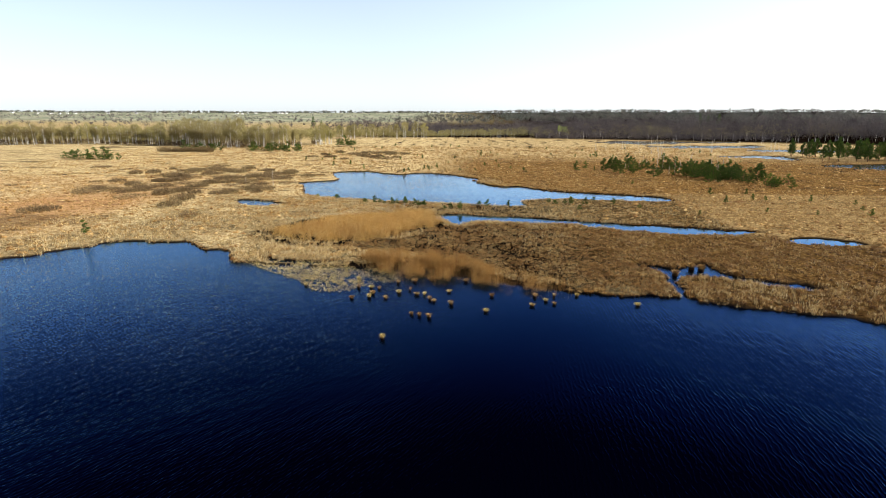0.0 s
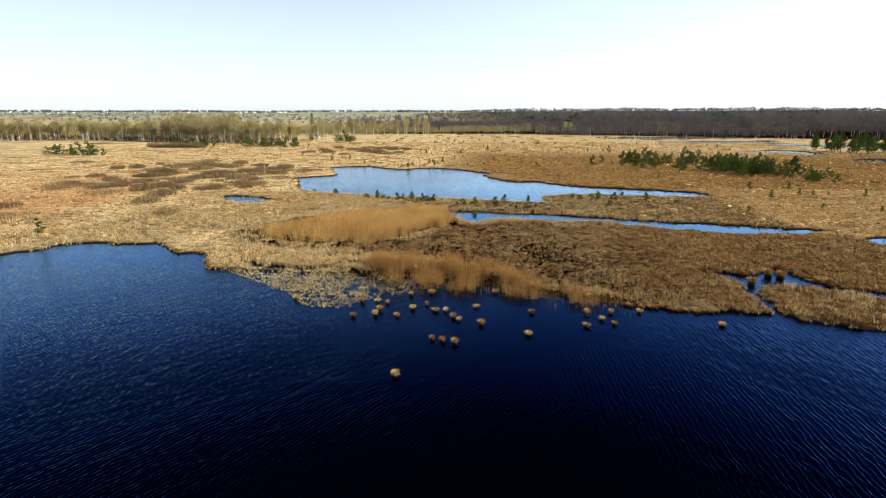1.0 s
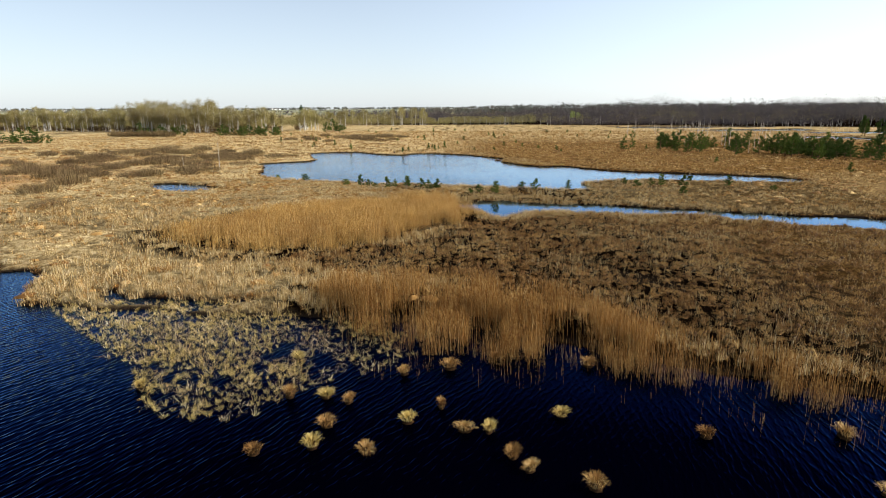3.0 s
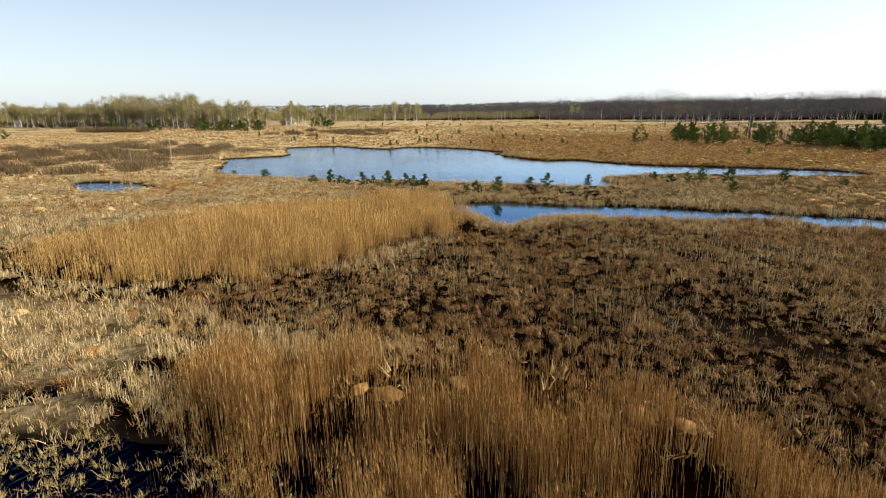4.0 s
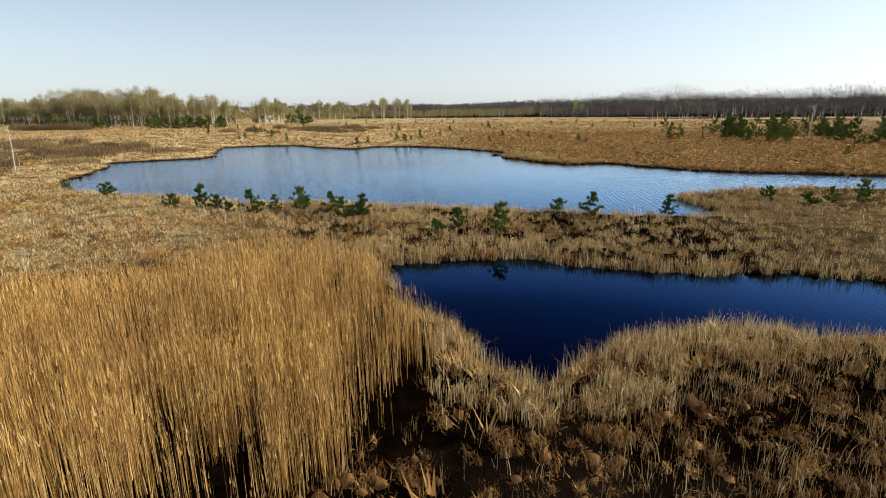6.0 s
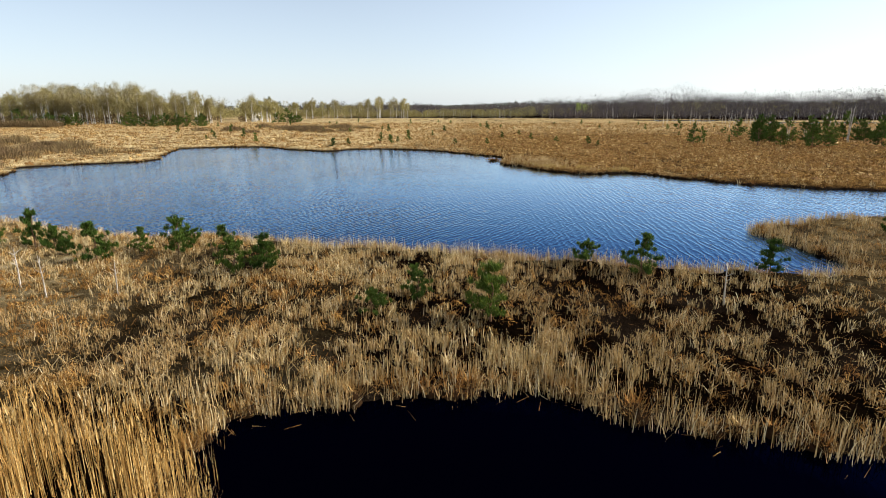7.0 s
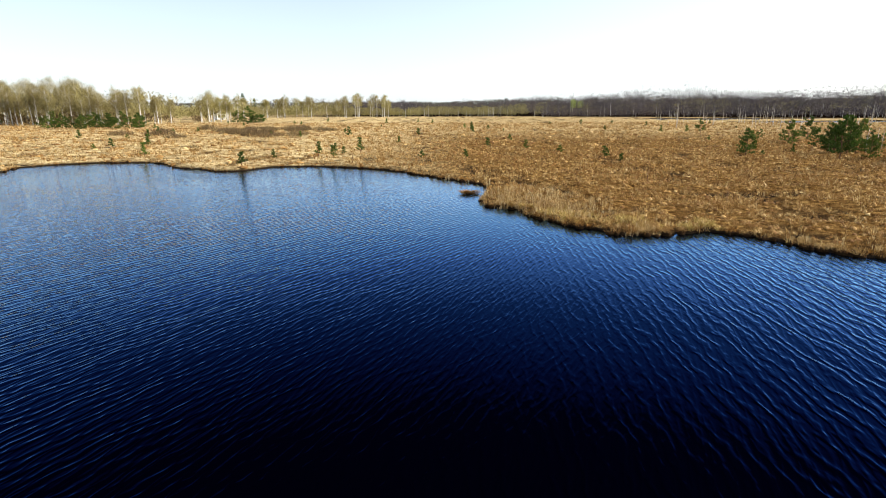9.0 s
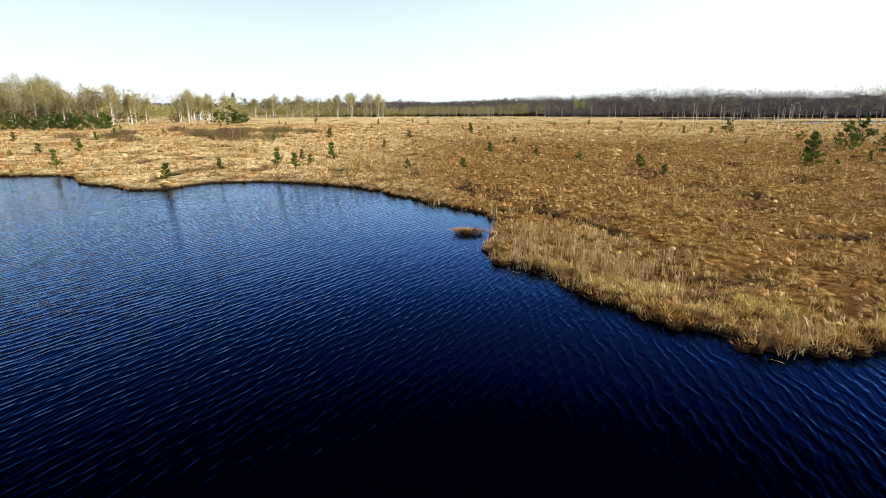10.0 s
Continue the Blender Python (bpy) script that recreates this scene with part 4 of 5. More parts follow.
def build_banks():
    """Overhanging tufts and dark peaty feet along the pond edges."""
    x, y = scatter((-48, 58), (56, 193), 9.0, lambda a, b: (land(a, b) > -0.12) * (land(a, b) < 0.42) * np.clip(nearness(a, b) * 3, 0.3, 1))
    k = (inside_distance(REEDS_FRONT, x, y) < 0) & (inside_distance(SPIT, x, y) < -1)
    x, y = x[k], y[k]
    d = land(x, y)
    size, h = RNG.uniform(0.14, 0.42, len(x)), RNG.uniform(0.2, 0.42, len(x))
    z = np.full(len(x), 0.0)
    feet = Pile()
    mounds(feet, x, y, z, size * 0.75, h * 0.6)
    stuff("peat_bank", feet, M_PEAT, "dark wet peat lumps along the water's edge", "peat bank")
    p = Pile()
    rusty = vnoise(x, y, 1.7, 62) > 0.5
    red = Pile()
    for pile, k in ((p, ~rusty), (red, rusty)):
        tussock_blades(pile, x[k], y[k], z[k] + h[k] * 0.28, size[k], 40, h[k] * 0.75, 0.02, (0.3, 0.99), 1)
    stuff("bank_sedge", red, M_UNDER, "rusty-brown moss and sedge lumps on the pond bank", "sedge")
    green = Pile()
    gx, gy = scatter((7, 152), (19, 161), 16.0, lambda a, b: (land(a, b) > 0.1) * (land(a, b) < 2.2) * np.clip(1.9 * vnoise(a, b, 1.6, 61) - 0.4, 0, 1))
    gb, gd = stand(gx, gy)
    tussock_blades(green, gx, gy, gb[:, 2], RNG.uniform(0.12, 0.26, len(gx)), 26, RNG.uniform(0.15, 0.3, len(gx)), 0.026, (0.3, 0.97), 1)
    stuff("bank_moss", green, M_MOSS, "yellow-green mossy tufts on the pond bank", "moss")
    stuff("bank_grass", p, M_BOG, "tawny grass hanging over the peat bank", "grass")


reed_bed("reed_belt", REEDS_FRONT, 310, 1.8, "tall golden-brown dry reeds standing in the lake shallows", M_BELT, 3.0)
reed_bed("reed_bed", REEDS_MAIN, 230, 1.7, "wide bed of tall golden dry reeds", M_REED, 0.6)
build_cattails()
build_sedge()
build_bog()
build_banks()


# ---- tussocks in the water ----
def tussock(at, size, mat, label, group):
    root = new("sedge_tussock")
    foot, hair = Pile(), Pile()
    one = np.array([0.0])
    mounds(foot, one, one, one, np.array([size * 0.8]), np.array([0.26]))
    part("root_mound", foot.mesh("root_mound", M_PEAT), root, "dark wet root mound")
    tussock_blades(hair, one, one, np.array([0.12]), np.array([size]), 190, np.array([0.28]), 0.017, (0.3, 0.97), 3)
    part("grass", hair.mesh("grass", mat), root)
    root.matrix_basis = pose(at[0], at[1], 0, 0, 0, 0)
    return tagged(root, label, "tussock", group)


LAKE_TUSSOCKS = [(-5.0, 46.6), (-1.0, 52.1), (1.2, 56.1), (4.9, 54.0), (-2.8, 52.8), (10.0, 55.9), (21.5, 56.5), (-2.0, 52.5), (-9.9, 61.4), (-8.4, 61.4), (-7.9, 59.3), (-7.4, 61.0), (-8.1, 58.0), (-10.0, 57.6), (-6.2, 57.8), (-4.9, 59.6), (-3.7, 60.7), (-2.8, 59.1), (-1.9, 59.1), (-1.2, 57.6), (-0.7, 56.9), (0.9, 60.2), (5.8, 58.9), (10.7, 59.0), (11.7, 57.5), (12.9, 59.2), (12.5, 56.5), (15.5, 59.4), (-5.4, 63.4), (-3.4, 64.0), (-16.4, 62.0), (-1.2, 64.9), (2.9, 64.4), (-10.5, 64.8)]
CHANNEL_TUSSOCKS = [(29.9, 68.2), (33.2, 71.2), (34.2, 70.6), (35.8, 73.9), (26.7, 70.9), (37.6, 68.1)]
kinds = [tussock(LAKE_TUSSOCKS[0], 0.27, M_MOSS, "mossy yellow-green sedge tussock standing alone in dark water", "tussocks in the lake"),
         tussock(LAKE_TUSSOCKS[1], 0.27, M_SEDGE, "straw-brown sedge tussock standing in dark lake water", "tussocks in the lake"),
         tussock(LAKE_TUSSOCKS[2], 0.30, M_BOG, "tawny shaggy sedge tussock standing in dark lake water", "tussocks in the lake")]
for k, (tx, ty) in enumerate(LAKE_TUSSOCKS[3:]):
    copy_thing(kinds[k % 3], pose(tx, ty, 0, 0, 0, 77 * k) @ Matrix.Diagonal((random.uniform(0.7, 1.25), random.uniform(0.6, 1.1), random.uniform(0.6, 1.0), 1)))
for k, (tx, ty) in enumerate(CHANNEL_TUSSOCKS):
    tagged(copy_thing(kinds[1], pose(tx, ty, 0, 0, 0, 51 * k) @ Matrix.Scale(random.uniform(1.4, 2.0), 4)), "dark sedge tussock in the narrow channel", group="tussocks in the channel")
tagged(copy_thing(kinds[1], pose(6.2, 166.9, -0.10) @ Matrix.Diagonal((3.0, 1.5, 0.85, 1))), "brown grassy islet just off the bank", group="tussocks off the bank")


# ---- trees ----
def ground_at(x, y):
    x, y = np.array([float(x)]), np.array([float(y)])
    return float(max(height(x, y, land(x, y))[0], -0.1))


def pine(h, spread, tufts, bare=0.15, sway=0.06):
    """A Scots pine: trunk, whorls of limbs and needle tufts."""
    root = new("pine_tree")
    wood, crown = Pile(), Pile()
    n = 7
    trunk = [(sway * h * math.sin(k * 1.3) * k / n, sway * h * math.cos(k * 1.7) * k / n * 0.6, h * k / n) for k in range(n + 1)]
    tube(wood, trunk, [h * 0.018 * (1.05 - k / n) + 0.006 for k in range(n + 1)])
    spots = []
    whorls = max(5, int(h * 2.2)) if h < 4 else int(h * 1.6)
    for wi in range(whorls):
        u = bare + (1 - bare) * (wi + 0.5) / whorls
        c = np.array(trunk[min(n, int(u * n))]) * (1 - (u * n) % 1) + np.array(trunk[min(n, int(u * n) + 1)]) * ((u * n) % 1)
        reach = spread * h * (1 - u) ** 0.7 * (0.55 + 0.45 * min(1, u / (bare + 0.15)))
        for b in range(random.randint(3, 5)):
            a = random.uniform(0, 6.28)
            r = reach * random.uniform(0.6, 1.15) + 0.08
            tip = c + np.array([math.cos(a) * r, math.sin(a) * r, r * random.uniform(0.1, 0.6)])
            tube(wood, [c, (c + tip) / 2 - np.array([0, 0, r * 0.05]), tip], [h * 0.006 + 0.003, h * 0.004 + 0.002, 0.003], 4)
            for t in np.linspace(0.35, 1.0, max(2, int(2 + r * 3))):
                spots.append(c + (tip - c) * t + np.random.normal(0, 0.035 * h ** 0.5, 3))
    spots.append(np.array(trunk[-1]))
    spots = np.array(spots)
    each = max(8, int(tufts * 1.7 / len(spots)))
    cen = np.repeat(spots, each, 0)
    m = len(cen)
    sz = 0.10 + 0.038 * h
    blades(crown, cen + RNG.normal(0, sz * 0.25, (m, 3)), RNG.uniform(0.7, 1.5, m) * sz, RNG.uniform(0, 6.28, m), RNG.uniform(0.2, 0.98, m), RNG.uniform(0.1, 0.2, m) * sz * 1.7, 1)
    part("trunk", wood.mesh("trunk", M_BARK), root, "brown bark trunk and limbs")
    part("crown", crown.mesh("crown", M_NEEDLE), root, "dark green needles")
    return root


def birch(h, leaf=M_TWIG, look_of="olive-yellow budding twigs"):
    root = new("birch_tree")
    wood, crown = Pile(), Pile()
    n = 6
    bx, by = random.uniform(-0.09, 0.09), random.uniform(-0.05, 0.05)
    trunk = [(bx * h * (k / n) ** 2, by * h * (k / n) ** 2, h * k / n) for k in range(n + 1)]
    tube(wood, trunk, [0.17 * (1.1 - k / n) + 0.02 for k in range(n + 1)], 5)
    spots = []
    for k in range(26):
        u = random.uniform(0.45, 0.96)
        c = np.array([bx * h * u * u, by * h * u * u, h * u])
        a, r = random.uniform(0, 6.28), h * 0.17 * (0.3 + math.sin(math.pi * (u - 0.2) / 0.9)) * random.uniform(0.5, 1.1)
        tip = c + np.array([math.cos(a) * r, math.sin(a) * r, r * random.uniform(0.4, 0.9)])
        tube(wood, [c, tip], [0.035, 0.008], 3)
        spots += [c + (tip - c) * t for t in (0.45, 0.75, 1.0)]
    spots = np.array(spots)
    cen = np.repeat(spots, 26, 0) + RNG.normal(0, h * 0.04, (len(spots) * 26, 3))
    m = len(cen)
    blades(crown, cen, RNG.uniform(0.4, 0.9, m), RNG.uniform(0, 6.28, m), RNG.uniform(0.1, 0.8, m), RNG.uniform(0.035, 0.09, m), 1)
    part("trunk", wood.mesh("trunk", M_BIRCH), root, "white bark trunk")
    part("crown", crown.mesh("crown", leaf), root, look_of)
    return root


def spruce(h):
    root = new("spruce_tree")
    wood, crown = Pile(), Pile()
    tube(wood, [(0, 0, 0), (0, 0, h * 0.5), (0, 0, h)], [h * 0.018, h * 0.01, 0.01])
    m = 2600
    u = RNG.uniform(0.04, 1, m) ** 0.8
    a, r = RNG.uniform(0, 6.28, m), np.sqrt(RNG.uniform(0.1, 1, m)) * h * 0.27 * (1.02 - u) ** 0.6
    c = np.stack([r * np.cos(a), r * np.sin(a), h * u + 0.03 * h * np.sin(u * 40)], 1)
    blades(crown, c, RNG.uniform(0.5, 1.0, m) * h * 0.055, a, 0.95, RNG.uniform(0.02, 0.035, m) * h, 1)
    part("trunk", wood.mesh("trunk", M_BARK), root, "brown bark trunk")
    part("crown", crown.mesh("crown", M_NEEDLE), root, "dense dark green needles")
    return root


def willow(h, wide):
    """A leafless bush of many thin rods."""
    root = new("willow_bush")
    p, stem = Pile(), Pile()
    for k in range(14):
        a, r = random.uniform(0, 6.28), random.uniform(0, 0.5) * wide
        a2, r2 = a + random.uniform(-0.4, 0.4), r + random.uniform(0.1, 0.45) * wide
        tube(stem, [(0.02 * math.cos(a), 0.02 * math.sin(a), -0.1), (0.6 * r * math.cos(a), 0.6 * r * math.sin(a), 0.25 * h), (r2 * math.cos(a2), r2 * math.sin(a2), h * random.uniform(0.55, 0.8))], [0.025, 0.018, 0.007], 4)
    m = 620
    a, r = RNG.uniform(0, 6.28, m), np.sqrt(RNG.uniform(0, 1, m)) * wide
    z = RNG.uniform(0, 0.55, m) * h * (1.05 - (r / wide) ** 2 * 0.7)
    blades(p, np.stack([r * np.cos(a), r * np.sin(a), z], 1), RNG.uniform(0.3, 0.6, m) * h, a, RNG.uniform(0.05, 0.6, m), 0.012 + 0.018 * h * RNG.uniform(0.6, 1.4, m), 2)
    part("branchwork", stem.mesh("branchwork", M_BARK), root)
    part("twig_crown", p.mesh("twig_crown", M_WILLOW), root, "brown leafless twigs")
    return root


def snag(h, mat=M_DEADWOOD, look_of="bare pale trunk with broken stubs"):
    """A thin dead trunk with stubs."""
    root = new("dead_birch")
    p = Pile()
    tube(p, [(0, 0, -0.1), (0.02 * h, 0.01 * h, h * 0.5), (0.01 * h, 0.03 * h, h)], [0.01 + 0.013 * h, 0.006 + 0.01 * h, 0.006], 5)
    for k in range(5):
        z, a = h * random.uniform(0.4, 0.9), random.uniform(0, 6.28)
        tube(p, [(0.015 * h, 0.01 * h, z), (math.cos(a) * 0.12 * h, math.sin(a) * 0.12 * h, z + 0.1 * h)], [0.015, 0.004], 3)
    part("trunk", p.mesh("trunk", mat), root, look_of)
    return root


def plant_all(makers, spots, label, category, group, scale=(0.8, 1.2)):
    """The first of each kind is built, the rest are copies."""
    made = []
    for k, (x, y) in enumerate(spots):
        s = random.uniform(*scale)
        m = pose(x, y, ground_at(x, y) - 0.04, 0, 0, random.uniform(0, 360)) @ Matrix.Diagonal((s * random.uniform(0.9, 1.1), s * random.uniform(0.9, 1.1), s, 1))
        if k < len(makers):
            ob = makers[k]()
            ob.matrix_basis = m
            made.append(tagged(ob, label, category, group))
        else:
            c = copy_thing(made[k % len(made)], m)
            c.scale = m.to_scale()
    return made


STRIP_PINES = [(-7.1, 118.6), (-5.9, 118.4), (-10.5, 122.4), (-15.1, 121), (-12.3, 121.6), (-17.5, 122.4), (-19.8, 122.9), (6.3, 119.8), (7.9, 118.4), (12.6, 118.4), (22.5, 125.3), (23.3, 122.2), (25.9, 123.6), (26.8, 122.1), (-27.4, 127.8), (-32.8, 131), (-8.2, 120.6), (-10.4, 121), (-16.3, 122), (-1.4, 114.5), (-0.1, 115.7), (2.1, 113.8), (27.5, 115.5), (33.3, 127.4), (30, 122), (36, 121), (41, 118), (-6.2, 119.6), (-13.2, 120)]
plant_all([lambda: pine(1.9, 0.52, 1800, 0.02), lambda: pine(2.2, 0.42, 1700, 0.05), lambda: pine(1.4, 0.8, 2200, 0.0), lambda: pine(1.1, 0.95, 2200, 0.0)],
          STRIP_PINES, "young bushy green pine among dry cattails", "pine tree", "young pines by the pond", (0.55, 0.85))
BOG_SAPLINGS = [(24.2, 187.3), (16.1, 204.3), (20.2, 200.8), (-17.2, 183.9), (-11.1, 193.2), (1.6, 192.9), (-8.4, 195.6), (-6.6, 198.4), (-46.4, 205.7), (-47.5, 212), (-40.6, 209.4), (-16.6, 193.3), (7, 192.8), (-3.1, 217.4), (43.7, 193.6), (53.2, 227.4), (49.8, 197.2), (-32.8, 245.7), (44.9, 264.8), (-57.4, 246.5), (-59.2, 256.7)]
for k in range(60):
    x, y = random.uniform(-75, 130), random.uniform(158, 330)
    if abs(x - 8) < (y - 110) * 0.95 and (y > 186 or x < -15 or x > 48) and land(np.array([x]), np.array([y]))[0] > 1.0:
        BOG_SAPLINGS.append((x, y))
for k in range(22):
    x, y = random.uniform(42, 120), random.uniform(95, 150)
    if land(np.array([x]), np.array([y]))[0] > 1.0:
        BOG_SAPLINGS.append((x, y))
plant_all([lambda: pine(1.5, 0.34, 520, 0.15, 0.1), lambda: pine(1.9, 0.3, 600, 0.2, 0.1), lambda: pine(1.1, 0.42, 420, 0.1)],
          BOG_SAPLINGS, "small stunted pine sapling on the tawny bog", "pine tree", "bog pine saplings", (0.6, 1.15))
COPSE = [(90.4, 177), (77.6, 187.7), (70.3, 206.3), (69.4, 224.6), (77.3, 202.7), (80.5, 181.1), (83.7, 172.1), (92.6, 172.7), (43.2, 196.4), (92, 203.7), (68.4, 237.7), (62.4, 172.8), (47.8, 203.8), (55.8, 184), (73.1, 214.1), (62.8, 251.7), (60.5, 204.4), (60.9, 188.7), (76, 195)]
for k in range(170):
    t = random.uniform(0, 1)
    x, y = 69 + 20 * t + random.gauss(0, 5), 215 - 54 * t + random.gauss(0, 8)
    if vnoise(x, y, 9, 71) > 0.42:
        COPSE.append((x, y))
COPSE += [(60 + random.gauss(0, 5), 198 + random.gauss(0, 7)) for k in range(20)]
plant_all([lambda: pine(3.6, 0.52, 1700, 0.02), lambda: pine(4.6, 0.44, 1700, 0.06), lambda: pine(2.8, 0.62, 1600, 0.0), lambda: pine(4.0, 0.55, 1700, 0.04)],
          COPSE, "dark green bog pine in an open copse", "pine tree", "pines of the copse", (0.55, 1.2))
EAST_PINES = [(random.uniform(156, 204), random.uniform(236, 272)) for k in range(34)]
plant_all([lambda: pine(7.5, 0.34, 2600, 0.15), lambda: pine(6.5, 0.4, 2400, 0.1)], EAST_PINES, "dark tall pine beside the far pond", "pine tree", "pines by the far pond", (0.85, 1.3))
WEST_PINES = [(-168.8 + 2.2 * k + random.uniform(-1, 1), 233 - 0.65 * k + random.uniform(-3, 3)) for k in range(13)]
WEST_PINES += [(-132 + random.uniform(-10, 10), 284 + random.uniform(-5, 5)) for k in range(9)] + [(-94 + random.uniform(-16, 14), 286 + random.uniform(-6, 6)) for k in range(20)] + [(-68 + random.uniform(-6, 6), 338 + random.uniform(-5, 5)) for k in range(8)]
plant_all([lambda: pine(3.4, 0.7, 2200, 0.0), lambda: pine(4.4, 0.5, 2000, 0.0), lambda: pine(2.6, 0.95, 2200, 0.0)], WEST_PINES, "bushy dark green pine before the birch wood", "pine tree", "pines before the birch wood", (0.8, 1.4))


def wood_edge(x):
    """The near edge of the birch wood."""
    return np.interp(x, [-420, -265, -231, -160, -133, -100, -60], [330, 322, 336, 318, 306, 312, 385])


def clearing(x, y):
    """The open ground round the white house."""
    return (np.abs(x + 0.31 * (y - 49) + 4) < 3.5) & (y > 325) & (y < 392)


BIRCHES = []
for k in range(225):
    x = random.uniform(-300, -80)
    y = float(wood_edge(x)) + 2 + abs(random.gauss(0, 8))
    BIRCHES.append((x, y))
for k in range(40):
    BIRCHES.append((random.uniform(-118, -25), 425 + random.uniform(0, 35)))
BIRCHES = [b for b in BIRCHES if not clearing(*b)]
plant_all([lambda h=h: birch(h) for h in (10.5, 9.5, 11.2, 8.5, 10)], BIRCHES, "slender birch with white trunk and budding crown", "birch tree", "birch wood", (0.75, 1.12))
plant_all([lambda: birch(13.0), lambda: birch(14.2)], [(-150 + random.uniform(-22, 16), 324 + random.uniform(0, 22)) for k in range(34)], "tall birch with broad budding crown", "birch tree", "tall birches", (0.95, 1.12))
plant_all([lambda: birch(8.5, M_BUD, "fresh light green buds")], [(84, 468), (90, 474)], "light green tree coming into leaf before the dark wood", "birch tree", "trees in first leaf", (0.9, 1.2))
plant_all([lambda: spruce(17), lambda: spruce(13)], [(-145, 548), (-138, 552), (380, 900), (395, 905), (410, 900)], "dark lone spruce above the woodland", "spruce tree", "spruces", (0.85, 1.1))
BUSHES = [(-83.8, 108.9), (-76.9, 126.2), (-61.3, 115), (-69.6, 136.1), (-85.6, 191.7), (-73.7, 192.5), (-84.8, 166), (-64.6, 160.1), (-54.3, 179.1), (-70.4, 147), (-33.4, 272.2), (-42.7, 260.5), (-85.2, 106.8), (-51.6, 104.2), (-62.6, 123.3), (-83.5, 157.6), (-91.4, 189), (-68.4, 163.5), (-55.6, 181.7), (-86.8, 199.4), (-35.6, 251.2), (-48, 260.9), (-75.9, 151.6), (-31.5, 267.9)]
for k in range(90):
    t = random.uniform(0, 1)
    BUSHES.append((-98 + 46 * t + random.gauss(0, 10), 163 + 32 * random.uniform(-1, 1)))
BUSHES += [(random.uniform(-66, -22), random.uniform(228, 276)) for k in range(20)]
BUSHES = [b for b in BUSHES if land(np.array([b[0]]), np.array([b[1]]))[0] > 1]
plant_all([lambda: willow(1.1, 1.9), lambda: willow(0.9, 2.3), lambda: willow(1.3, 1.6)], BUSHES, "low brown leafless willow bush on the bog", "willow bush", "willow bushes", (0.9, 1.7))
plant_all([lambda: willow(3.4, 3.0)], [(-150 + 2.6 * k, 276 + random.uniform(-3, 3)) for k in range(10)], "tall grey-brown willow thicket", "willow bush", "willow thicket", (0.8, 1.15))
plant_all([lambda: snag(3.4), lambda: snag(5.0)], [(-58, 150), (-49, 146), (75, 300), (82, 310), (92, 306), (70, 282)] + [(random.uniform(85, 200), random.uniform(270, 340)) for k in range(75)] + [(60 + 40 * random.uniform(0, 1) + random.gauss(0, 6), 200 + random.gauss(0, 16)) for k in range(22)],
          "thin pale dead birch trunk on the bog", "dead tree", "dead birches", (0.7, 1.4))
plant_all([lambda: snag(1.3)], [(9.6, 115.6), (-13.5, 116.4), (-12.2, 115.8), (-10.1, 116.2), (-15.2, 117)], "short pale dead sapling among cattails", "dead tree", "dead saplings", (0.9, 1.2))
plant_all([lambda: snag(0.9, M_BARK, "thin dark stem with side twigs")], [(17.9, 170.3), (21.0, 170.4), (22.6, 160.6), (-6, 187.5), (1.5, 187), (-17.8, 184.2)], "thin dark leafless sapling on the bog", "sapling", "leafless saplings", (0.9, 1.3))
plant_all([lambda: pine(2.4, 0.5, 900, 0.02)], [(-60.8, 86.8)], "round green pine bush at the lake's edge", "pine tree", "", (0.9, 1.0))


# ---- far woods ----
def woodland(name, spots, tall, flake, label, mat=M_WOOD, trunks=True, crown_flakes=46):
    p, stems = Pile(), Pile()
    x, y = spots
    n = len(x)
    z = height(x, y, np.full(n, 6.0))
    h = tall * RNG.uniform(0.5, 1.12, n) * (0.35 + 0.55 * vnoise(x, y * 0.6, 21, 51) + 0.75 * vnoise(x, 0 * y, 70, 52)) * (1 + 0.35 * np.clip((x - 30) / 180, 0, 1))
    if trunks:
        k = RNG.uniform(size=n) < 0.4
        blades(p, np.stack([x, y, z - 0.2], 1)[k], h[k] * 0.9, RNG.uniform(0, 6.28, k.sum()), 0.05, 0.2, 1)
    for k in range(crown_flakes):
        u = RNG.uniform(0.12, 1, n) ** 0.8
        r = np.sqrt(RNG.uniform(0, 1, n)) * h * 0.36 * np.sqrt(np.clip(1.05 - (2 * u - 1.0) ** 2 * 0.95, 0.05, 1))
        a = RNG.uniform(0, 6.28, n)
        blades(p, np.stack([x + r * np.cos(a), y + r * np.sin(a), z + h * u * 0.9], 1), flake * RNG.uniform(0.6, 1.3, n), a, RNG.uniform(0.45, 0.99, n), flake * 0.38, 1)
    stuff(name, p, mat, label, "woodland")


def belt(n, x0, x1, y_of, depth):
    x = RNG.uniform(x0, x1, n)
    y = y_of(x) + np.abs(RNG.normal(0, depth, n))
    k = ~clearing(x, y)
    return x[k], y[k]


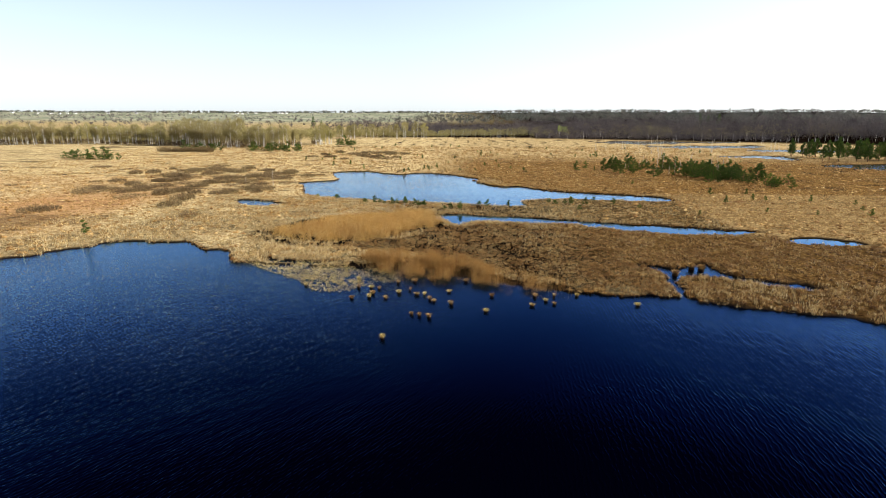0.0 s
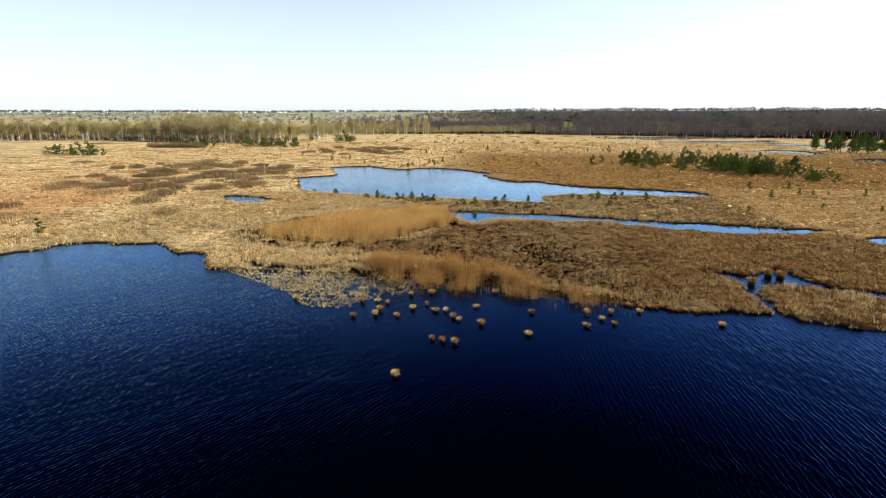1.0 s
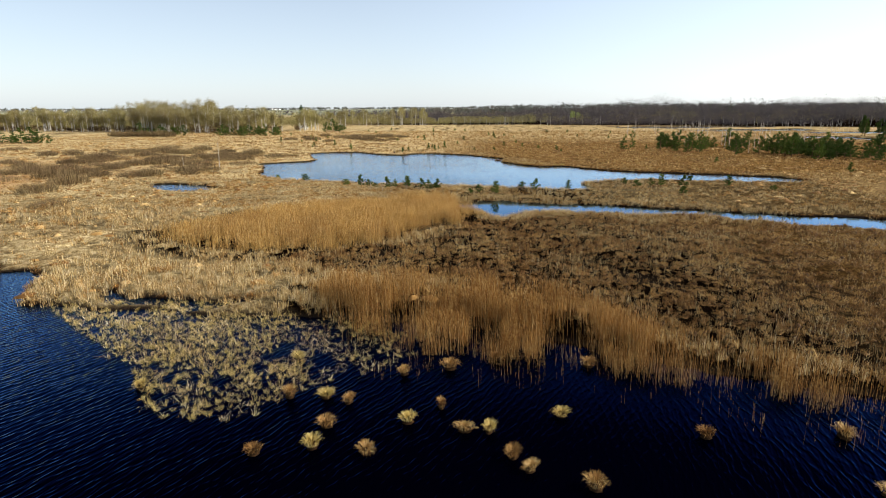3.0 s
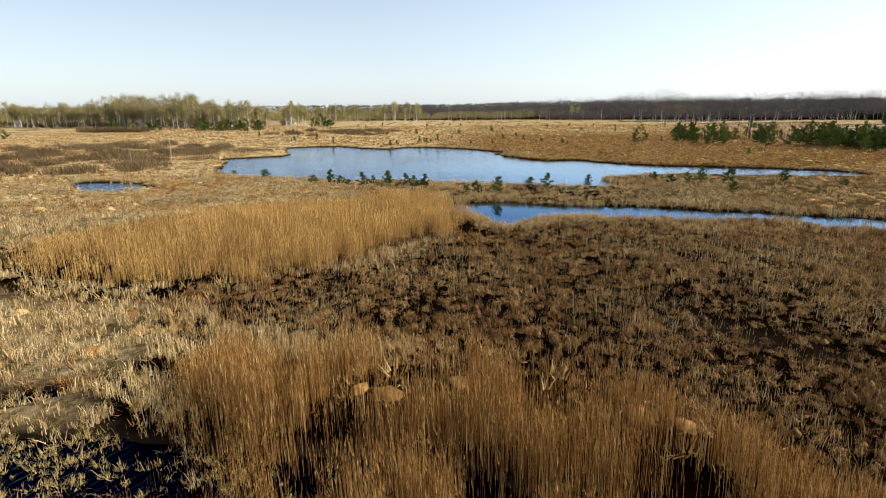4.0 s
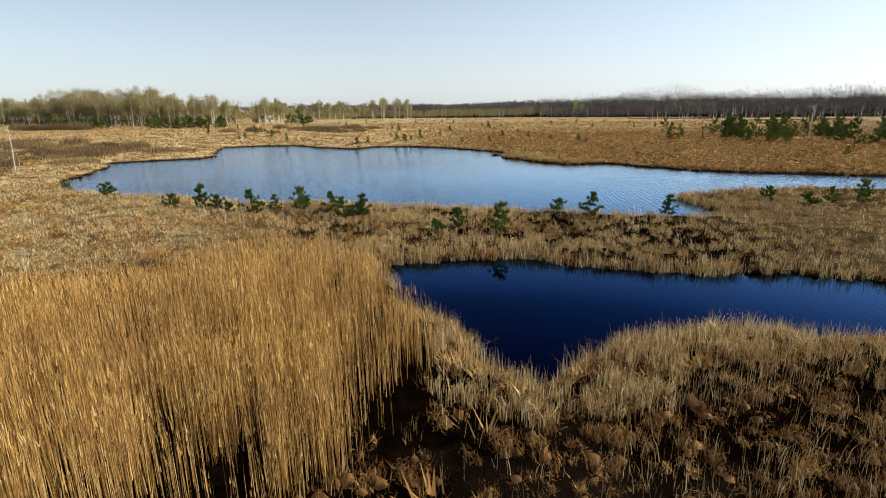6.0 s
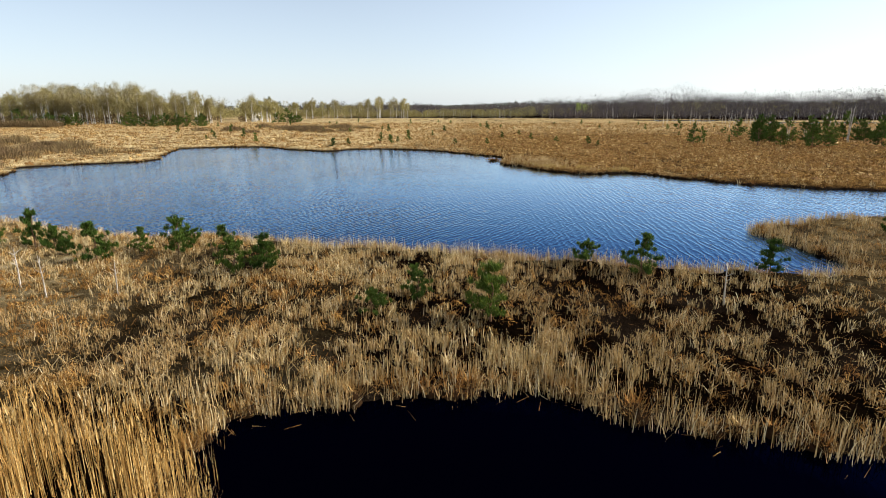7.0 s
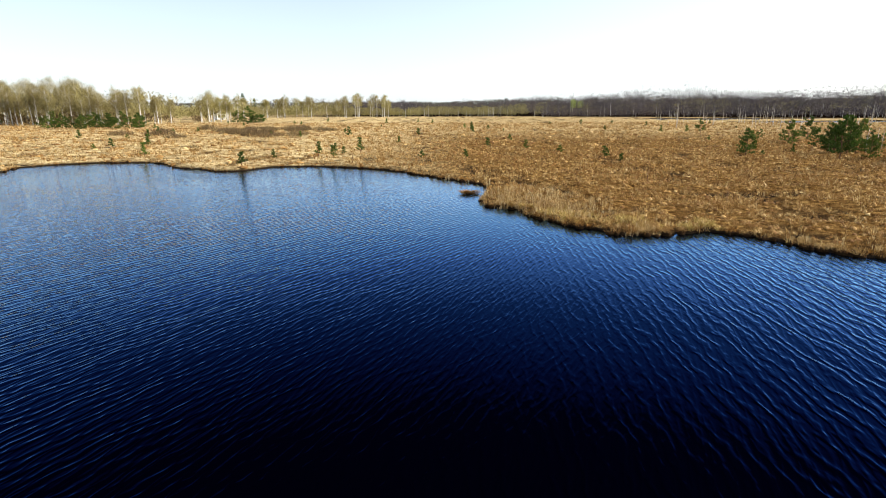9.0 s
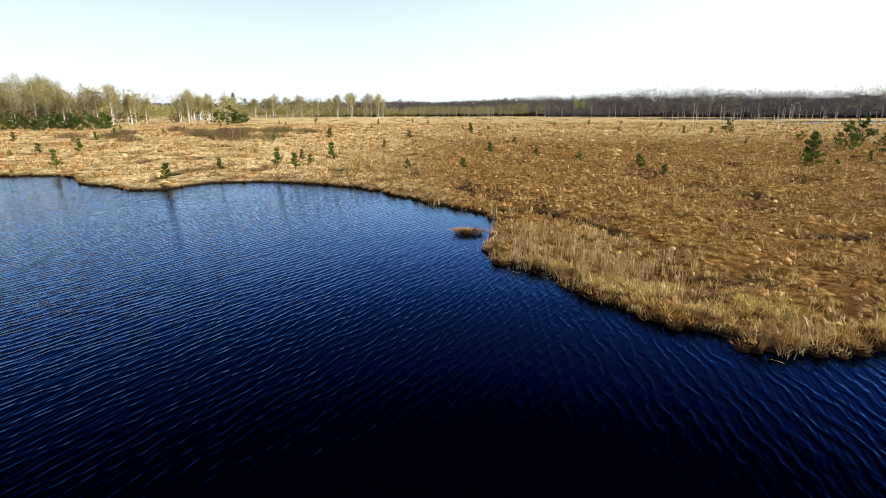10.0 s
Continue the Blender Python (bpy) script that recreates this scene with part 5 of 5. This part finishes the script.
woodland("near_woodland", belt(1900, -60, 440, lambda x: np.interp(x, [-60, -10, 60, 130, 215, 420], [470, 510, 475, 445, 450, 400]), 35), 12.0, 0.6, "dark leafless woodland edge across the bog", crown_flakes=130)
woodland("mid_woodland", belt(2200, -150, 1100, lambda x: 520 + np.clip(-x, 0, 300) * 0.35 + 0 * x, 160), 12.5, 1.4, "dark brown leafless woodland", crown_flakes=40)
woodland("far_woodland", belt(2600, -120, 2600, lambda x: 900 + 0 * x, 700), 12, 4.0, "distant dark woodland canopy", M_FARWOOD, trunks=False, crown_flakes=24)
woodland("west_far_trees", belt(1500, -2600, -120, lambda x: 620 + 0.2 * np.abs(x + 300) + 0 * x, 650), 8, 2.2, "scattered leafless trees beyond the birch wood", trunks=False, crown_flakes=24)
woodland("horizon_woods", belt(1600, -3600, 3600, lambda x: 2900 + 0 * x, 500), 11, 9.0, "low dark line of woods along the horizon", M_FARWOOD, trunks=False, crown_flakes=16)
woodland("scrub_edge", belt(420, 60, 240, lambda x: np.interp(x, [60, 240], [432, 405]), 12), 5, 0.9, "grey scrub before the woodland", crown_flakes=30)


# ---- houses ----
def house(w, d, h, label, group, wall=None):
    root = new("house")
    part("wall", box_mesh("wall", (-w / 2, -d / 2, -0.3), (w / 2, d / 2, h), wall or M_WALL), root)
    e, ridge = 0.4, h + w * 0.34
    shell, gable = Pile(), Pile()
    side = [(-w / 2 - e, h - 0.2), (0, ridge), (w / 2 + e, h - 0.2), (w / 2 + e, h - 0.4), (0, ridge - 0.22), (-w / 2 - e, h - 0.4)]
    shell.add([(x, y, z) for y in (-d / 2 - e, d / 2 + e) for x, z in side], [[i, (i + 1) % 6, 6 + (i + 1) % 6, 6 + i] for i in range(6)] + [[0, 5, 4, 1], [1, 4, 3, 2], [7, 10, 11, 6], [8, 9, 10, 7]])
    gable.add([(x, y, z) for y in (-d / 2, d / 2) for x, z in ((-w / 2, h), (w / 2, h), (0, ridge - 0.24))], [[0, 1, 4, 3], [1, 2, 5, 4], [2, 0, 3, 5]], [[0, 2, 1], [3, 4, 5]])
    part("gable", gable.mesh("gable", wall or M_WALL), root)
    roof = part("roof", shell.mesh("roof", M_ROOF), root, "dark pitched roof")
    part("chimney", box_mesh("chimney", (w * 0.12, -0.4, ridge - 1.2), (w * 0.12 + 0.6, 0.3, ridge + 0.7), M_TIMBER), roof)
    for sx in (-0.25, 0.25):
        part("window", box_mesh("window", (sx * w - 0.55, -d / 2 - 0.05, 1.0), (sx * w + 0.55, -d / 2 + 0.05, 2.3), M_GLASS), root, "dark window")
    part("door", box_mesh("door", (-0.5, -d / 2 - 0.04, -0.2), (0.5, -d / 2 + 0.05, 2.0), M_TIMBER), root, "brown wooden door")
    return tagged(root, label, "house", group)


home = house(4.4, 5.6, 3.0, "small white rendered house at the wood's edge", "")
home.matrix_basis = pose(-98.5, 384, 0.3, 0, 0, 40)
hut = house(9, 11, 4.2, "distant white farmhouse among fields", "houses of the far village")
hut.matrix_basis = pose(-1800, 2500, ground_at(-1800, 2500), 0, 0, 20)
for k in range(16):
    x, y = random.uniform(-2300, -700), random.uniform(2200, 2650)
    copy_thing(hut, pose(x, y, ground_at(x, y), 0, 0, random.uniform(0, 180)))
woodland("birch_undergrowth", belt(500, -360, -88, lambda x: wood_edge(x), 16), 4.2, 0.9, "brown leafless undergrowth of the birch wood", M_WILLOW, False, 34)
woodland("birch_row_depth", belt(950, -175, 60, lambda x: 432 + 0.45 * np.clip(x + 60, 0, 120), 26), 8.5, 0.8, "budding birches at the far edge of the bog", M_TWIG, True, 60)
woodland("birch_wood_depth", belt(1100, -460, -88, lambda x: wood_edge(x) + 8, 30), 11.5, 1.0, "olive-yellow budding crowns deep in the birch wood", M_TWIG, True, 80)
woodland("birch_scatter", belt(150, 40, 330, lambda x: 438 + 0 * x, 30), 8.0, 0.8, "scattered budding birches along the dark woodland", M_TWIG, False, 40)
edge_x, edge_y = belt(190, -40, 400, lambda x: np.interp(x, [-40, 130, 400], [455, 425, 380]), 14)
edge = Pile()
blades(edge, np.stack([edge_x, edge_y, height(edge_x, edge_y, np.full(len(edge_x), 6.0)) - 0.2], 1), RNG.uniform(3.5, 8.0, len(edge_x)), RNG.uniform(0, 6.28, len(edge_x)), 0.06, 0.22, 2)
stuff("birch_trunks", edge, M_BIRCH, "pale slender birch trunks along the woodland edge", "birch trunks")
